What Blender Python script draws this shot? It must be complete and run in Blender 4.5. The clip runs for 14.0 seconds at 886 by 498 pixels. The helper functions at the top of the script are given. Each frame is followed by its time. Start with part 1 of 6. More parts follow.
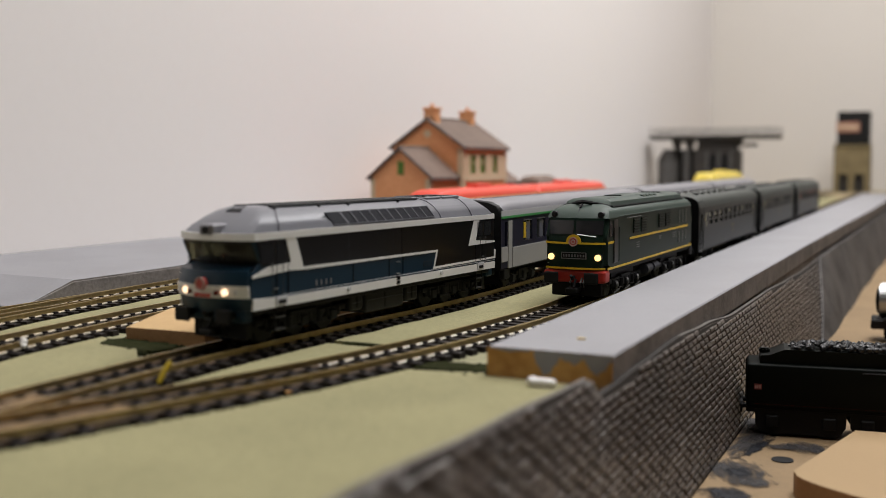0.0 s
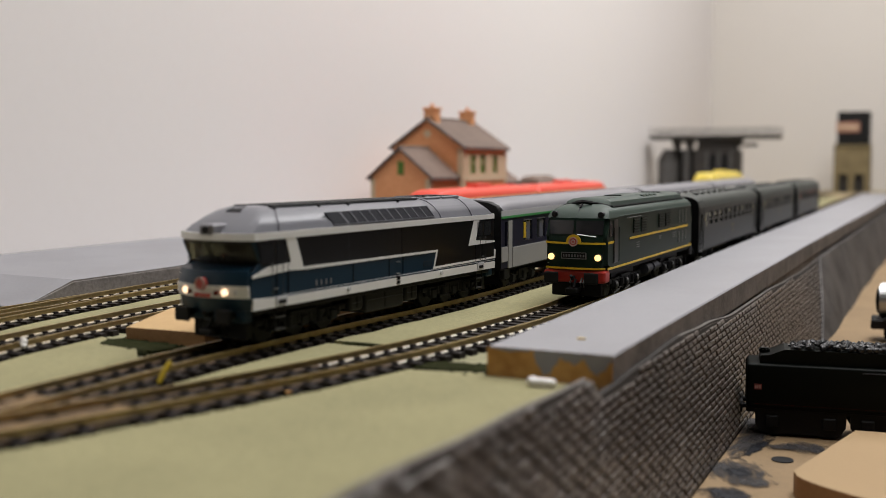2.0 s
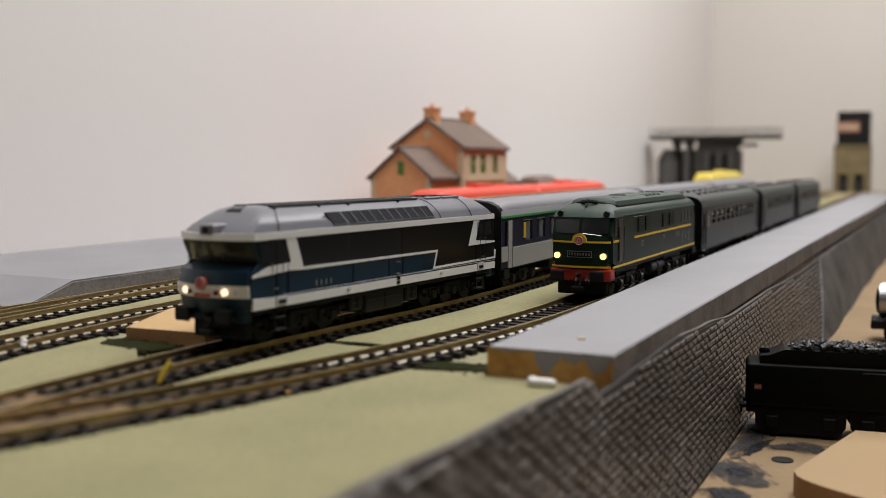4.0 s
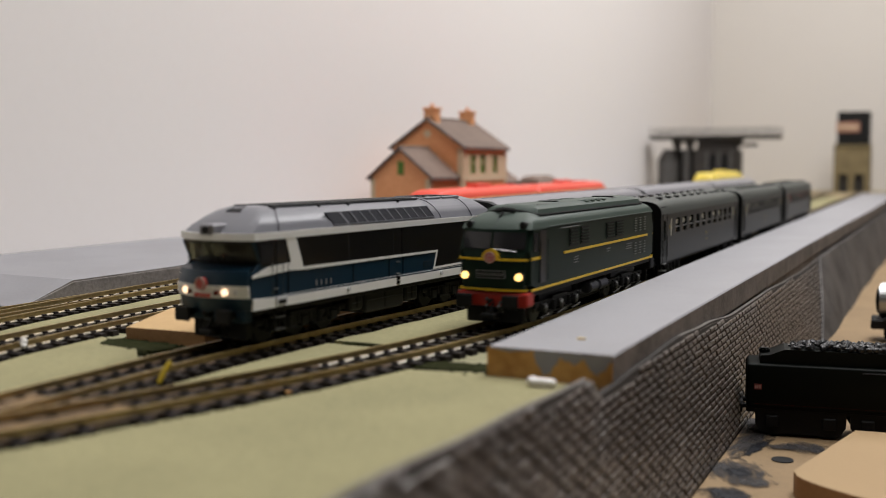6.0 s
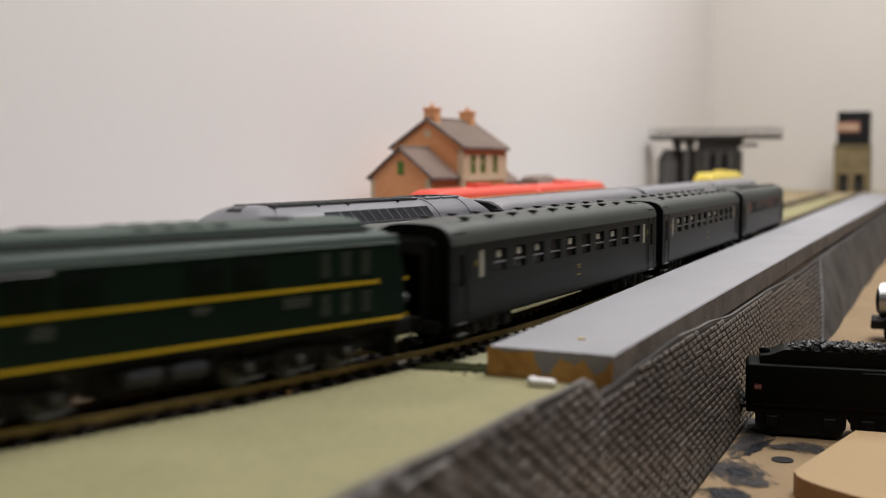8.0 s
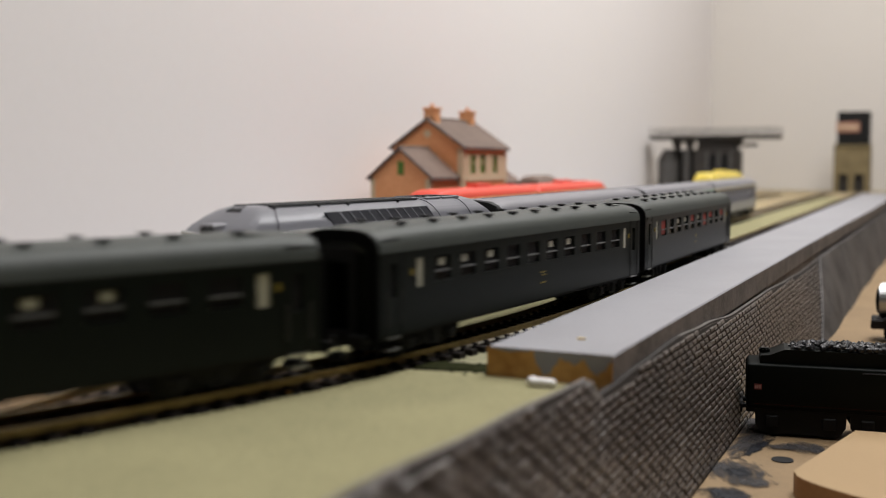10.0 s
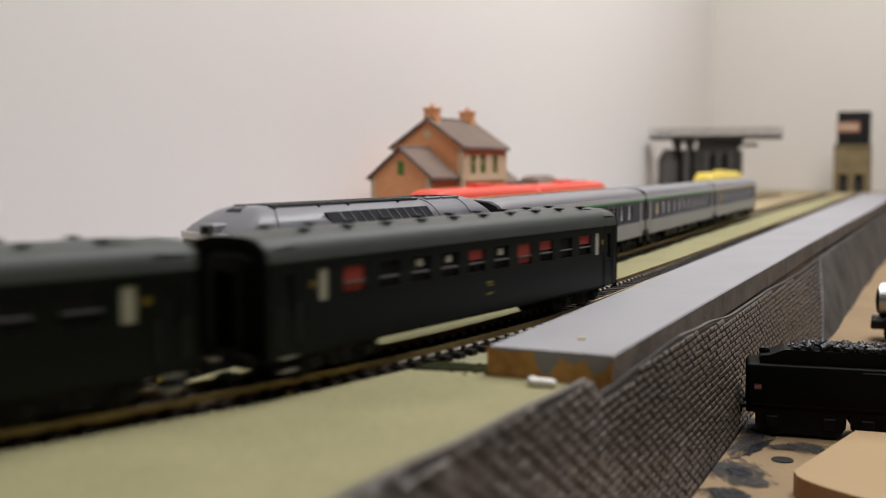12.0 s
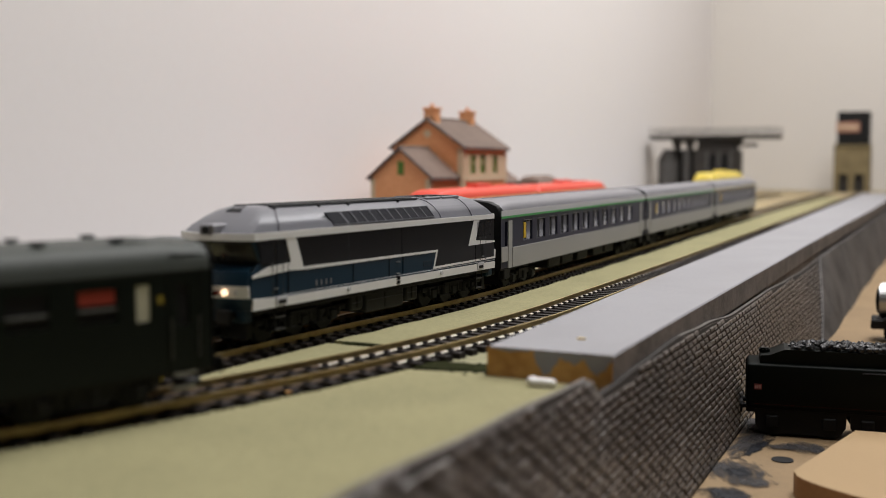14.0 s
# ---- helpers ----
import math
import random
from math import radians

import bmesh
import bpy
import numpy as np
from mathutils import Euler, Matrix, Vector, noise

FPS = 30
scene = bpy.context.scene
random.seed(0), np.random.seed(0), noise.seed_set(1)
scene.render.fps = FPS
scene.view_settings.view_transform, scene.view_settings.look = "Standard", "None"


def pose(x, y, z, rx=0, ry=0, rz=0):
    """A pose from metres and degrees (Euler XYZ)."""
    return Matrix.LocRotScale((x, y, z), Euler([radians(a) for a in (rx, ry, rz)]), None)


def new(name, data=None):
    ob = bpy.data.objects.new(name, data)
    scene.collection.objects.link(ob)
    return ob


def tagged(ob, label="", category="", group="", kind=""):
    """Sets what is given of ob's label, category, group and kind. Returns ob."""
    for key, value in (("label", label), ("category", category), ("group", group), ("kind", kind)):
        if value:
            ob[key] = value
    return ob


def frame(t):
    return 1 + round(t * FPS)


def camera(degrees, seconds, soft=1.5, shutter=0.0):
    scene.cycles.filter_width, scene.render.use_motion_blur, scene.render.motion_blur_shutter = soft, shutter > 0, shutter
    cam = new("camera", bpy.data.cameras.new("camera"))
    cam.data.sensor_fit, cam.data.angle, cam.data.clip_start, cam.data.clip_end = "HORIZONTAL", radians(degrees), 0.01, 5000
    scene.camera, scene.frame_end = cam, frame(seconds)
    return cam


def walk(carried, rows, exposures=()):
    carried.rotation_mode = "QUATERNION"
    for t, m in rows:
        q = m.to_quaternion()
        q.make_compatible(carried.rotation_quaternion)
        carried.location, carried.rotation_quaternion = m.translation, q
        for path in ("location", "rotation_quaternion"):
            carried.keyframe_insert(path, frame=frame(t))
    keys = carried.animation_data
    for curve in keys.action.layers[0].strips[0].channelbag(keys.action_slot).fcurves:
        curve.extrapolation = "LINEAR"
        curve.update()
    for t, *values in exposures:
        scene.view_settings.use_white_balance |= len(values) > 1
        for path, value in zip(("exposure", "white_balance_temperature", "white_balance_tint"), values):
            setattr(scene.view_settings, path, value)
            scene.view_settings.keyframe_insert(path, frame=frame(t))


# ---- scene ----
# The bench top is z = 0, the tracks run along y, and the rail heads lie at z = 0.005.
cam = camera(45.80, 14.0, soft=0.7, shutter=0.7)
EYE = Vector((0.2272, -0.2903, 0.0714))
VIEW = Matrix.Translation(EYE) @ pose(0, 0, 0, 90 - 4.668, 0, 25.173)
walk(cam, [(0.0, VIEW), (14.0, VIEW)])
cam.data.dof.use_dof = True
cam.data.dof.focus_distance = 0.52
cam.data.dof.aperture_fstop = 8.8

# ---- light: one ceiling lamp in a closed room, pale in view, its unseen walls dark ----
world = bpy.data.worlds.new("room_air")
world.use_nodes = True
world.node_tree.nodes["Background"].inputs[0].default_value = (0.9, 0.95, 1.0, 1)
world.node_tree.nodes["Background"].inputs[1].default_value = 0.02
scene.world = world
scene.view_settings.exposure = 0.0


def ceiling_lamp(x, y, z, sx, sy, watts, colour):
    data = bpy.data.lights.new("ceiling_lamp", "AREA")
    data.shape, data.size, data.size_y, data.energy, data.color = "RECTANGLE", sx, sy, watts, colour
    ob = new("ceiling_lamp", data)
    ob.matrix_world = pose(x, y, z)
    return ob


ceiling_lamp(0.36, 0.95, 1.46, 0.8, 2.3, 50, (1.0, 0.985, 0.985))


# ---- materials ----
def material(name, colour, rough=0.5, metal=0.0, grain=0.0, scale=400.0, bump=0.0, stain=0.0, stain_scale=25.0,
             second=None, coat=0.0, vary=0.0, spec=None):
    """Principled material; grain and stain vary the colour at two scales, bump gives relief, vary differs piece by piece."""
    mat = bpy.data.materials.new(name)
    mat.use_nodes = True
    nt = mat.node_tree
    bsdf = nt.nodes["Principled BSDF"]
    bsdf.inputs["Roughness"].default_value = rough
    bsdf.inputs["Metallic"].default_value = metal
    bsdf.inputs["Specular IOR Level"].default_value = spec if spec is not None else (0.5 if rough < 0.3 else 0.35)
    bsdf.inputs["Coat Weight"].default_value = coat
    bsdf.inputs["Base Color"].default_value = (*colour, 1)
    coords = nt.nodes.new("ShaderNodeTexCoord")
    link = nt.links.new
    last = None
    if grain or stain or vary:
        mix = nt.nodes.new("ShaderNodeMix")
        mix.data_type = "RGBA"
        mix.inputs[6].default_value = (*colour, 1)
        other = second or tuple(c * 0.55 for c in colour)
        mix.inputs[7].default_value = (*other, 1)
        total = None
        for amount, sc, det in ((grain, scale, 6), (stain, stain_scale, 4)):
            if not amount:
                continue
            tex = nt.nodes.new("ShaderNodeTexNoise")
            tex.inputs["Scale"].default_value = sc
            tex.inputs["Detail"].default_value = det
            link(coords.outputs["Object"], tex.inputs["Vector"])
            ramp = nt.nodes.new("ShaderNodeMapRange")
            ramp.inputs[1].default_value, ramp.inputs[2].default_value = 0.38, 0.68
            ramp.inputs[3].default_value, ramp.inputs[4].default_value = 0.0, amount
            link(tex.outputs["Fac"], ramp.inputs[0])
            if total is None:
                total = ramp.outputs[0]
            else:
                add = nt.nodes.new("ShaderNodeMath")
                add.use_clamp = True
                link(total, add.inputs[0])
                link(ramp.outputs[0], add.inputs[1])
                total = add.outputs[0]
        if vary:
            info = nt.nodes.new("ShaderNodeObjectInfo")
            mul = nt.nodes.new("ShaderNodeMath")
            mul.operation = "MULTIPLY_ADD"
            mul.use_clamp = True
            link(info.outputs["Random"], mul.inputs[0])
            mul.inputs[1].default_value = vary
            if total is not None:
                link(total, mul.inputs[2])
            else:
                mul.inputs[2].default_value = 0
            total = mul.outputs[0]
        link(total, mix.inputs[0])
        link(mix.outputs[2], bsdf.inputs["Base Color"])
    if bump:
        tex = nt.nodes.new("ShaderNodeTexNoise")
        tex.inputs["Scale"].default_value = scale
        tex.inputs["Detail"].default_value = 5
        link(coords.outputs["Object"], tex.inputs["Vector"])
        bn = nt.nodes.new("ShaderNodeBump")
        bn.inputs["Strength"].default_value = bump
        bn.inputs["Distance"].default_value = 0.0006
        link(tex.outputs["Fac"], bn.inputs["Height"])
        link(bn.outputs["Normal"], bsdf.inputs["Normal"])
    return mat


def glowing(name, colour, strength):
    mat = bpy.data.materials.new(name)
    mat.use_nodes = True
    bsdf = mat.node_tree.nodes["Principled BSDF"]
    bsdf.inputs["Base Color"].default_value = (*colour, 1)
    bsdf.inputs["Emission Color"].default_value = (*colour, 1)
    bsdf.inputs["Emission Strength"].default_value = strength
    return mat


def brushed(name, colour, strokes, thin):
    """Wiped paint in streaks; it fades towards its own rim, and the board shows through."""
    mat = material(name, colour, 0.5, grain=0.5, scale=200, spec=0.2)
    nt = mat.node_tree
    link = nt.links.new
    coords = nt.nodes.new("ShaderNodeTexCoord")
    place = nt.nodes.new("ShaderNodeMapping")
    place.inputs["Scale"].default_value = strokes
    link(coords.outputs["Object"], place.inputs["Vector"])
    tex = nt.nodes.new("ShaderNodeTexNoise")
    tex.inputs["Scale"].default_value = 1.0
    tex.inputs["Detail"].default_value = 5
    link(place.outputs["Vector"], tex.inputs["Vector"])
    middle = nt.nodes.new("ShaderNodeVectorMath")
    middle.operation = "SUBTRACT"
    middle.inputs[1].default_value = (0.5, 0.5, 0.5)
    link(coords.outputs["Generated"], middle.inputs[0])
    flat = nt.nodes.new("ShaderNodeVectorMath")
    flat.operation = "MULTIPLY"
    flat.inputs[1].default_value = (2.0, 2.0, 0.0)
    link(middle.outputs[0], flat.inputs[0])
    size = nt.nodes.new("ShaderNodeVectorMath")
    size.operation = "LENGTH"
    link(flat.outputs[0], size.inputs[0])
    rim = nt.nodes.new("ShaderNodeMapRange")
    rim.inputs[1].default_value, rim.inputs[2].default_value = 0.35, 1.0
    rim.inputs[3].default_value, rim.inputs[4].default_value = 0.08, -0.30
    link(size.outputs["Value"], rim.inputs[0])
    add = nt.nodes.new("ShaderNodeMath")
    link(tex.outputs["Fac"], add.inputs[0])
    link(rim.outputs[0], add.inputs[1])
    ramp = nt.nodes.new("ShaderNodeMapRange")
    ramp.inputs[1].default_value, ramp.inputs[2].default_value = 0.26, 0.62
    ramp.inputs[3].default_value, ramp.inputs[4].default_value = 0.0, thin
    link(add.outputs[0], ramp.inputs[0])
    link(ramp.outputs[0], nt.nodes["Principled BSDF"].inputs["Alpha"])
    return mat


M = {}
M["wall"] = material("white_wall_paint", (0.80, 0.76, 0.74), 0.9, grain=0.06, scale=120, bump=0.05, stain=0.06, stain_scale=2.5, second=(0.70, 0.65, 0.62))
# beige, and darkened further so this wall reads dimmer under the lamp
M["wall_back"] = material("beige_dimmed_wall_paint", (0.64, 0.605, 0.56), 0.9, grain=0.06, scale=120, bump=0.05, stain=0.06, stain_scale=2.5, second=(0.55, 0.51, 0.46))
M["ceiling"] = material("ceiling_paint", (0.8, 0.79, 0.77), 0.9, grain=0.05, scale=80)
M["floor"] = material("dark_floor", (0.07, 0.06, 0.055), 0.7, grain=0.3, scale=60, stain=0.3, stain_scale=3)
M["bench"] = material("olive_bench_paint", (0.30, 0.285, 0.175), 0.9, grain=0.5, scale=350, bump=0.4, stain=0.5, stain_scale=45, second=(0.17, 0.16, 0.09))
# only for walls out of view; keeps bright reflections off the train sides
M["dark_wall"] = material("dark_unseen_wall", (0.075, 0.06, 0.05), 0.8, grain=0.3, scale=20)
M["mat"] = material("sage_green_mat", (0.285, 0.262, 0.138), 0.95, grain=0.6, scale=500, bump=0.7, stain=0.6, stain_scale=18, second=(0.215, 0.20, 0.105))
M["sand"] = material("sandy_ground", (0.42, 0.34, 0.20), 0.95, grain=0.5, scale=300, bump=0.4, stain=0.6, stain_scale=12, second=(0.22, 0.17, 0.10))
M["grey_paint"] = material("grey_platform_paint", (0.265, 0.262, 0.277), 0.62, grain=0.22, scale=700, bump=0.12, stain=0.35, stain_scale=22, second=(0.205, 0.20, 0.208))
M["asphalt"] = material("dark_platform_side", (0.20, 0.178, 0.165), 0.75, grain=0.5, scale=500, bump=0.5, stain=0.7, stain_scale=60, second=(0.10, 0.09, 0.083))
M["raw_wood"] = material("raw_pine_end", (0.60, 0.335, 0.105), 0.75, grain=0.5, scale=260, bump=0.3, stain=0.5, stain_scale=60, second=(0.36, 0.17, 0.05))
M["mdf"] = material("pale_mdf", (0.345, 0.238, 0.125), 0.8, grain=0.2, scale=700, bump=0.1, stain=0.25, stain_scale=15, second=(0.30, 0.20, 0.105))
M["deck"] = material("worn_fibreboard_deck", (0.255, 0.172, 0.088), 0.75, grain=0.3, scale=500, bump=0.15, stain=0.45, stain_scale=25, second=(0.17, 0.112, 0.058))
M["smudge"] = brushed("smeared_dark_paint", (0.050, 0.046, 0.046), (320, 90, 1), 0.8)
M["smudge_dark"] = brushed("thick_dark_paint", (0.012, 0.013, 0.017), (220, 160, 1), 1.0)
# worn, and paler than the brick to hold the ledge's highlight
M["card_edge"] = material("worn_lit_card_edge", (0.17, 0.15, 0.135), 0.45, grain=0.6, scale=300, bump=0.5, stain=0.7, stain_scale=50, second=(0.07, 0.06, 0.052))
M["mdf_edge"] = material("sawn_mdf_edge", (0.42, 0.24, 0.115), 0.9, grain=0.4, scale=500, bump=0.3, second=(0.28, 0.15, 0.07))
M["blot_and_hollow"] = material("dark_blot_and_hollow", (0.018, 0.018, 0.022), 0.5, grain=0.5, scale=150, second=(0.04, 0.04, 0.045), spec=0.2)
M["brick"] = material("brown_grey_brick", (0.112, 0.087, 0.070), 0.28, grain=0.5, scale=600, bump=0.35, stain=0.7, stain_scale=35, second=(0.055, 0.045, 0.039), vary=0.4, spec=0.6)
M["mortar"] = material("dark_joint", (0.036, 0.030, 0.026), 0.8, grain=0.4, scale=500)
M["wall_card"] = material("plain_grey_card", (0.11, 0.10, 0.094), 0.75, grain=0.4, scale=300, bump=0.2, stain=0.9, stain_scale=30, second=(0.05, 0.045, 0.042), spec=0.15)
M["sleeper"] = material("black_sleeper", (0.014, 0.011, 0.0105), 0.6, grain=0.4, scale=900, bump=0.2, second=(0.030, 0.024, 0.021), vary=0.3, spec=0.15)
M["rail"] = material("tarnished_rail", (0.50, 0.385, 0.18), 0.42, metal=0.85, grain=0.4, scale=400, stain=0.5, stain_scale=60, second=(0.27, 0.185, 0.08))
M["rail_foot"] = material("bright_rail_foot", (0.55, 0.50, 0.42), 0.42, metal=0.85, grain=0.2, scale=500)
M["plank_wood"] = material("fresh_pine_plank", (0.47, 0.315, 0.15), 0.8, grain=0.3, scale=250, bump=0.15, stain=0.3, stain_scale=20, second=(0.40, 0.255, 0.115))
M["rail_dirty"] = material("dirty_rail_foot", (0.15, 0.10, 0.065), 0.7, grain=0.6, scale=300, stain=0.6, stain_scale=90, second=(0.05, 0.035, 0.025))
M["moss"] = material("dark_moss_patch", (0.026, 0.028, 0.011), 0.95, grain=0.7, scale=500, bump=0.8, second=(0.012, 0.014, 0.006), spec=0.03)
M["cork"] = material("stained_brown_cork", (0.24, 0.155, 0.075), 0.9, grain=0.6, scale=260, bump=0.5, stain=0.8, stain_scale=70, second=(0.10, 0.065, 0.035))
M["white_chip"] = material("white_plastic", (0.75, 0.73, 0.7), 0.4, grain=0.1, scale=500)
M["yellow_chip"] = material("yellow_plastic", (0.72, 0.52, 0.05), 0.4, grain=0.1, scale=500)


# ---- mesh tools ----
def mesh_of(bm, name, mats, smooth=None):
    bmesh.ops.recalc_face_normals(bm, faces=bm.faces)
    if smooth:
        for f in bm.faces:
            f.smooth = True
        for e in bm.edges:
            if len(e.link_faces) == 2 and e.calc_face_angle(0) > radians(smooth):
                e.smooth = False
    me = bpy.data.meshes.new(name)
    bm.to_mesh(me)
    bm.free()
    for m in (mats if isinstance(mats, (list, tuple)) else [mats]):
        me.materials.append(m)
    return me


def part(name, bm, mats, parent=None, label="", smooth=None):
    """Links a bmesh as one mesh object, under a thing or part if one is given."""
    ob = new(name, mesh_of(bm, name, mats, smooth))
    if parent is not None:
        ob.parent = parent
    if label:
        ob["label"] = label
    return ob


def thing(name, label, category, m=None, group="", kind=""):
    ob = new(name)
    ob.empty_display_size = 0.01
    if m is not None:
        ob.matrix_world = m
    return tagged(ob, label, category, group, kind)


def box(bm, x0, x1, y0, y1, z0, z1, bevel=0.0, seg=2, mi=0):
    made = bmesh.ops.create_cube(bm, size=1.0)["verts"]
    for v in made:
        v.co = Vector((x0 + (v.co.x + 0.5) * (x1 - x0), y0 + (v.co.y + 0.5) * (y1 - y0), z0 + (v.co.z + 0.5) * (z1 - z0)))
    faces = {f for v in made for f in v.link_faces}
    for f in faces:
        f.material_index = mi
    if bevel:
        edges = list({e for v in made for e in v.link_edges})
        got = bmesh.ops.bevel(bm, geom=edges, offset=bevel, segments=seg, affect="EDGES", profile=0.5)
        for f in got["faces"]:
            f.material_index = mi
    return bm


def cyl(bm, p, axis, r, length, n=16, r2=None, mi=0, bevel=0.0):
    """A cylinder or cone centred at p along the axis x, y or z."""
    made = bmesh.ops.create_cone(bm, cap_ends=True, segments=n, radius1=r, radius2=r if r2 is None else r2, depth=length)["verts"]
    turn = {"x": Euler((0, radians(90), 0)), "y": Euler((radians(-90), 0, 0)), "z": Euler((0, 0, 0))}[axis].to_matrix().to_4x4()
    bmesh.ops.transform(bm, matrix=Matrix.Translation(p) @ turn, verts=made)
    for f in {f for v in made for f in v.link_faces}:
        f.material_index = mi
    if bevel:
        edges = [e for e in {e for v in made for e in v.link_edges} if len(e.link_faces) == 2 and e.calc_face_angle(0) > 1.0]
        bmesh.ops.bevel(bm, geom=edges, offset=bevel, segments=2, affect="EDGES")
    return bm


def ball(bm, p, r, sx=1, sy=1, sz=1, n=12, mi=0):
    made = bmesh.ops.create_uvsphere(bm, u_segments=n, v_segments=max(6, n // 2), radius=r)["verts"]
    for v in made:
        v.co = Vector((p[0] + v.co.x * sx, p[1] + v.co.y * sy, p[2] + v.co.z * sz))
    for f in {f for v in made for f in v.link_faces}:
        f.material_index = mi
    return bm


def loft(bm, rings, closed=True, caps=True, mi=0):
    """Skins rings of points, each as long as the first."""
    rows = [[bm.verts.new(q) for q in r] for r in rings]
    n = len(rows[0])
    for a, b in zip(rows, rows[1:]):
        for i in range(n if closed else n - 1):
            j = (i + 1) % n
            f = bm.faces.new((a[i], a[j], b[j], b[i]))
            f.material_index = mi
    if caps:
        for r in (rows[0], rows[-1]):
            f = bm.faces.new(r)
            f.material_index = mi
    return bm


def prism(bm, poly, z0, z1, mi=0):
    return loft(bm, [[(x, y, z0) for x, y in poly], [(x, y, z1) for x, y in poly]], mi=mi)


def tube(bm, pts, r, n=6, mi=0):
    """A thin rod along points."""
    pts = [Vector(q) for q in pts]
    rings = []
    for i, q in enumerate(pts):
        d = (pts[min(i + 1, len(pts) - 1)] - pts[max(i - 1, 0)]).normalized()
        a = d.cross(Vector((0, 0, 1)))
        a = a.normalized() if a.length > 0.01 else Vector((1, 0, 0))
        b = d.cross(a)
        rings.append([q + (a * math.cos(k * 2 * math.pi / n) + b * math.sin(k * 2 * math.pi / n)) * r for k in range(n)])
    return loft(bm, rings, mi=mi)


def holed(bm, at, u0, u1, v0, v1, holes, depth, mi=0):
    """A sheet in (u, v) with rectangular holes; at(u, v, d) gives the point d metres behind the face. Reveals line the holes."""
    us = sorted({u0, u1, *(h[0] for h in holes), *(h[1] for h in holes)})
    vs = sorted({v0, v1, *(h[2] for h in holes), *(h[3] for h in holes)})
    grid = {}

    def vert(u, v):
        if (u, v) not in grid:
            grid[u, v] = bm.verts.new(at(u, v, 0))
        return grid[u, v]
    for a, b in zip(us, us[1:]):
        for c, d in zip(vs, vs[1:]):
            mu, mv = (a + b) / 2, (c + d) / 2
            if any(h[0] < mu < h[1] and h[2] < mv < h[3] for h in holes):
                continue
            f = bm.faces.new((vert(a, c), vert(b, c), vert(b, d), vert(a, d)))
            f.material_index = mi
    for h in holes:
        out = [(h[0], h[2]), (h[1], h[2]), (h[1], h[3]), (h[0], h[3])]
        o = [bm.verts.new(at(u, v, 0)) for u, v in out]
        k = [bm.verts.new(at(u, v, depth)) for u, v in out]
        for i in range(4):
            f = bm.faces.new((o[i], o[(i + 1) % 4], k[(i + 1) % 4], k[i]))
            f.material_index = mi
    bmesh.ops.remove_doubles(bm, verts=bm.verts, dist=1e-6)
    return bm


def smoothstep(a, b, x):
    t = min(1.0, max(0.0, (x - a) / (b - a)))
    return t * t * (3 - 2 * t)


# ---- the tracks' centre lines: x for each y ----
RAIL_TOP = 0.005


def line_main(y):
    return -0.0082 + 0.0172 * smoothstep(-0.02, 0.22, y) - 0.009 * smoothstep(0.35, 1.25, y)


def line_green(y):
    d = max(0.0, 0.1861 - y)
    e = max(0.0, d - 0.31)
    d = min(d, 0.31)
    run = min(y, 0.45) - 0.1861
    return 0.0696 + 0.0143 * run - d * d / 1.4968 - 0.414 * e + 0.7 * min(e, 0.29) ** 2


def line_second(y):
    return -0.102 + 0.0115 * math.exp(-max(y, -0.3) / 0.11)


def line_third(y):
    return -0.170 + 0.030 * math.exp(-max(y, -0.3) / 0.19)


def line_branch(y):
    return line_third(y) - 0.016 * smoothstep(0.16, -0.08, y) - 0.10 * max(0.0, 0.03 - y)


def on_line(line, y, z=RAIL_TOP, side=0.0):
    dx = (line(y + 1e-3) - line(y - 1e-3)) / 2e-3
    n = Vector((1, -dx, 0)).normalized()
    return Vector((line(y), y, z)) + n * side


def ride(line, y_mid, pivot):
    """The pose of a vehicle whose two bogies stand on the line, pivot metres either side of y_mid."""
    a, b = on_line(line, y_mid - pivot), on_line(line, y_mid + pivot)
    d = b - a
    return Matrix.Translation((a + b) / 2) @ Matrix.Rotation(-math.atan2(d.x, d.y), 4, "Z")


# ---- the room ----
def room():
    def slab(name, label, mat, *dims):
        ob = part(name, box(bmesh.new(), *dims), mat)
        return tagged(ob, label, "wall" if "wall" in name else name, kind="structure")
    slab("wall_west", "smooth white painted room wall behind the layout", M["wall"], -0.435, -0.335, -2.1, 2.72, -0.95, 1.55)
    slab("wall_north", "beige white end wall of the room, dimmed in its paint", M["wall_back"], -0.335, 0.62, 2.62, 2.72, -0.95, 1.55)
    # unseen walls and floor, dark so no bright reflections reach the trains
    slab("wall_north_east", "unseen dark stretch of the end wall, added to stop bright reflections", M["dark_wall"], 0.62, 3.2, 2.62, 2.72, -0.95, 1.55)
    slab("wall_east", "unseen dark room wall, added to stop bright reflections", M["dark_wall"], 3.2, 3.3, -2.1, 2.72, -0.95, 1.55)
    slab("wall_south", "unseen dark room wall, added to stop bright reflections", M["dark_wall"], -0.335, 3.2, -2.1, -2.0, -0.95, 1.55)
    slab("floor", "unseen room floor, darkened to stop bright reflections", M["floor"], -0.435, 3.3, -2.1, 2.72, -1.05, -0.95)
    slab("ceiling", "plain white ceiling", M["ceiling"], -0.435, 3.3, -2.1, 2.72, 1.55, 1.65)


def platform_right_edge(y):
    return 0.1370 + 0.0035 * smoothstep(0.0, 0.45, y) + 0.0135 * smoothstep(0.3, 1.5, y)


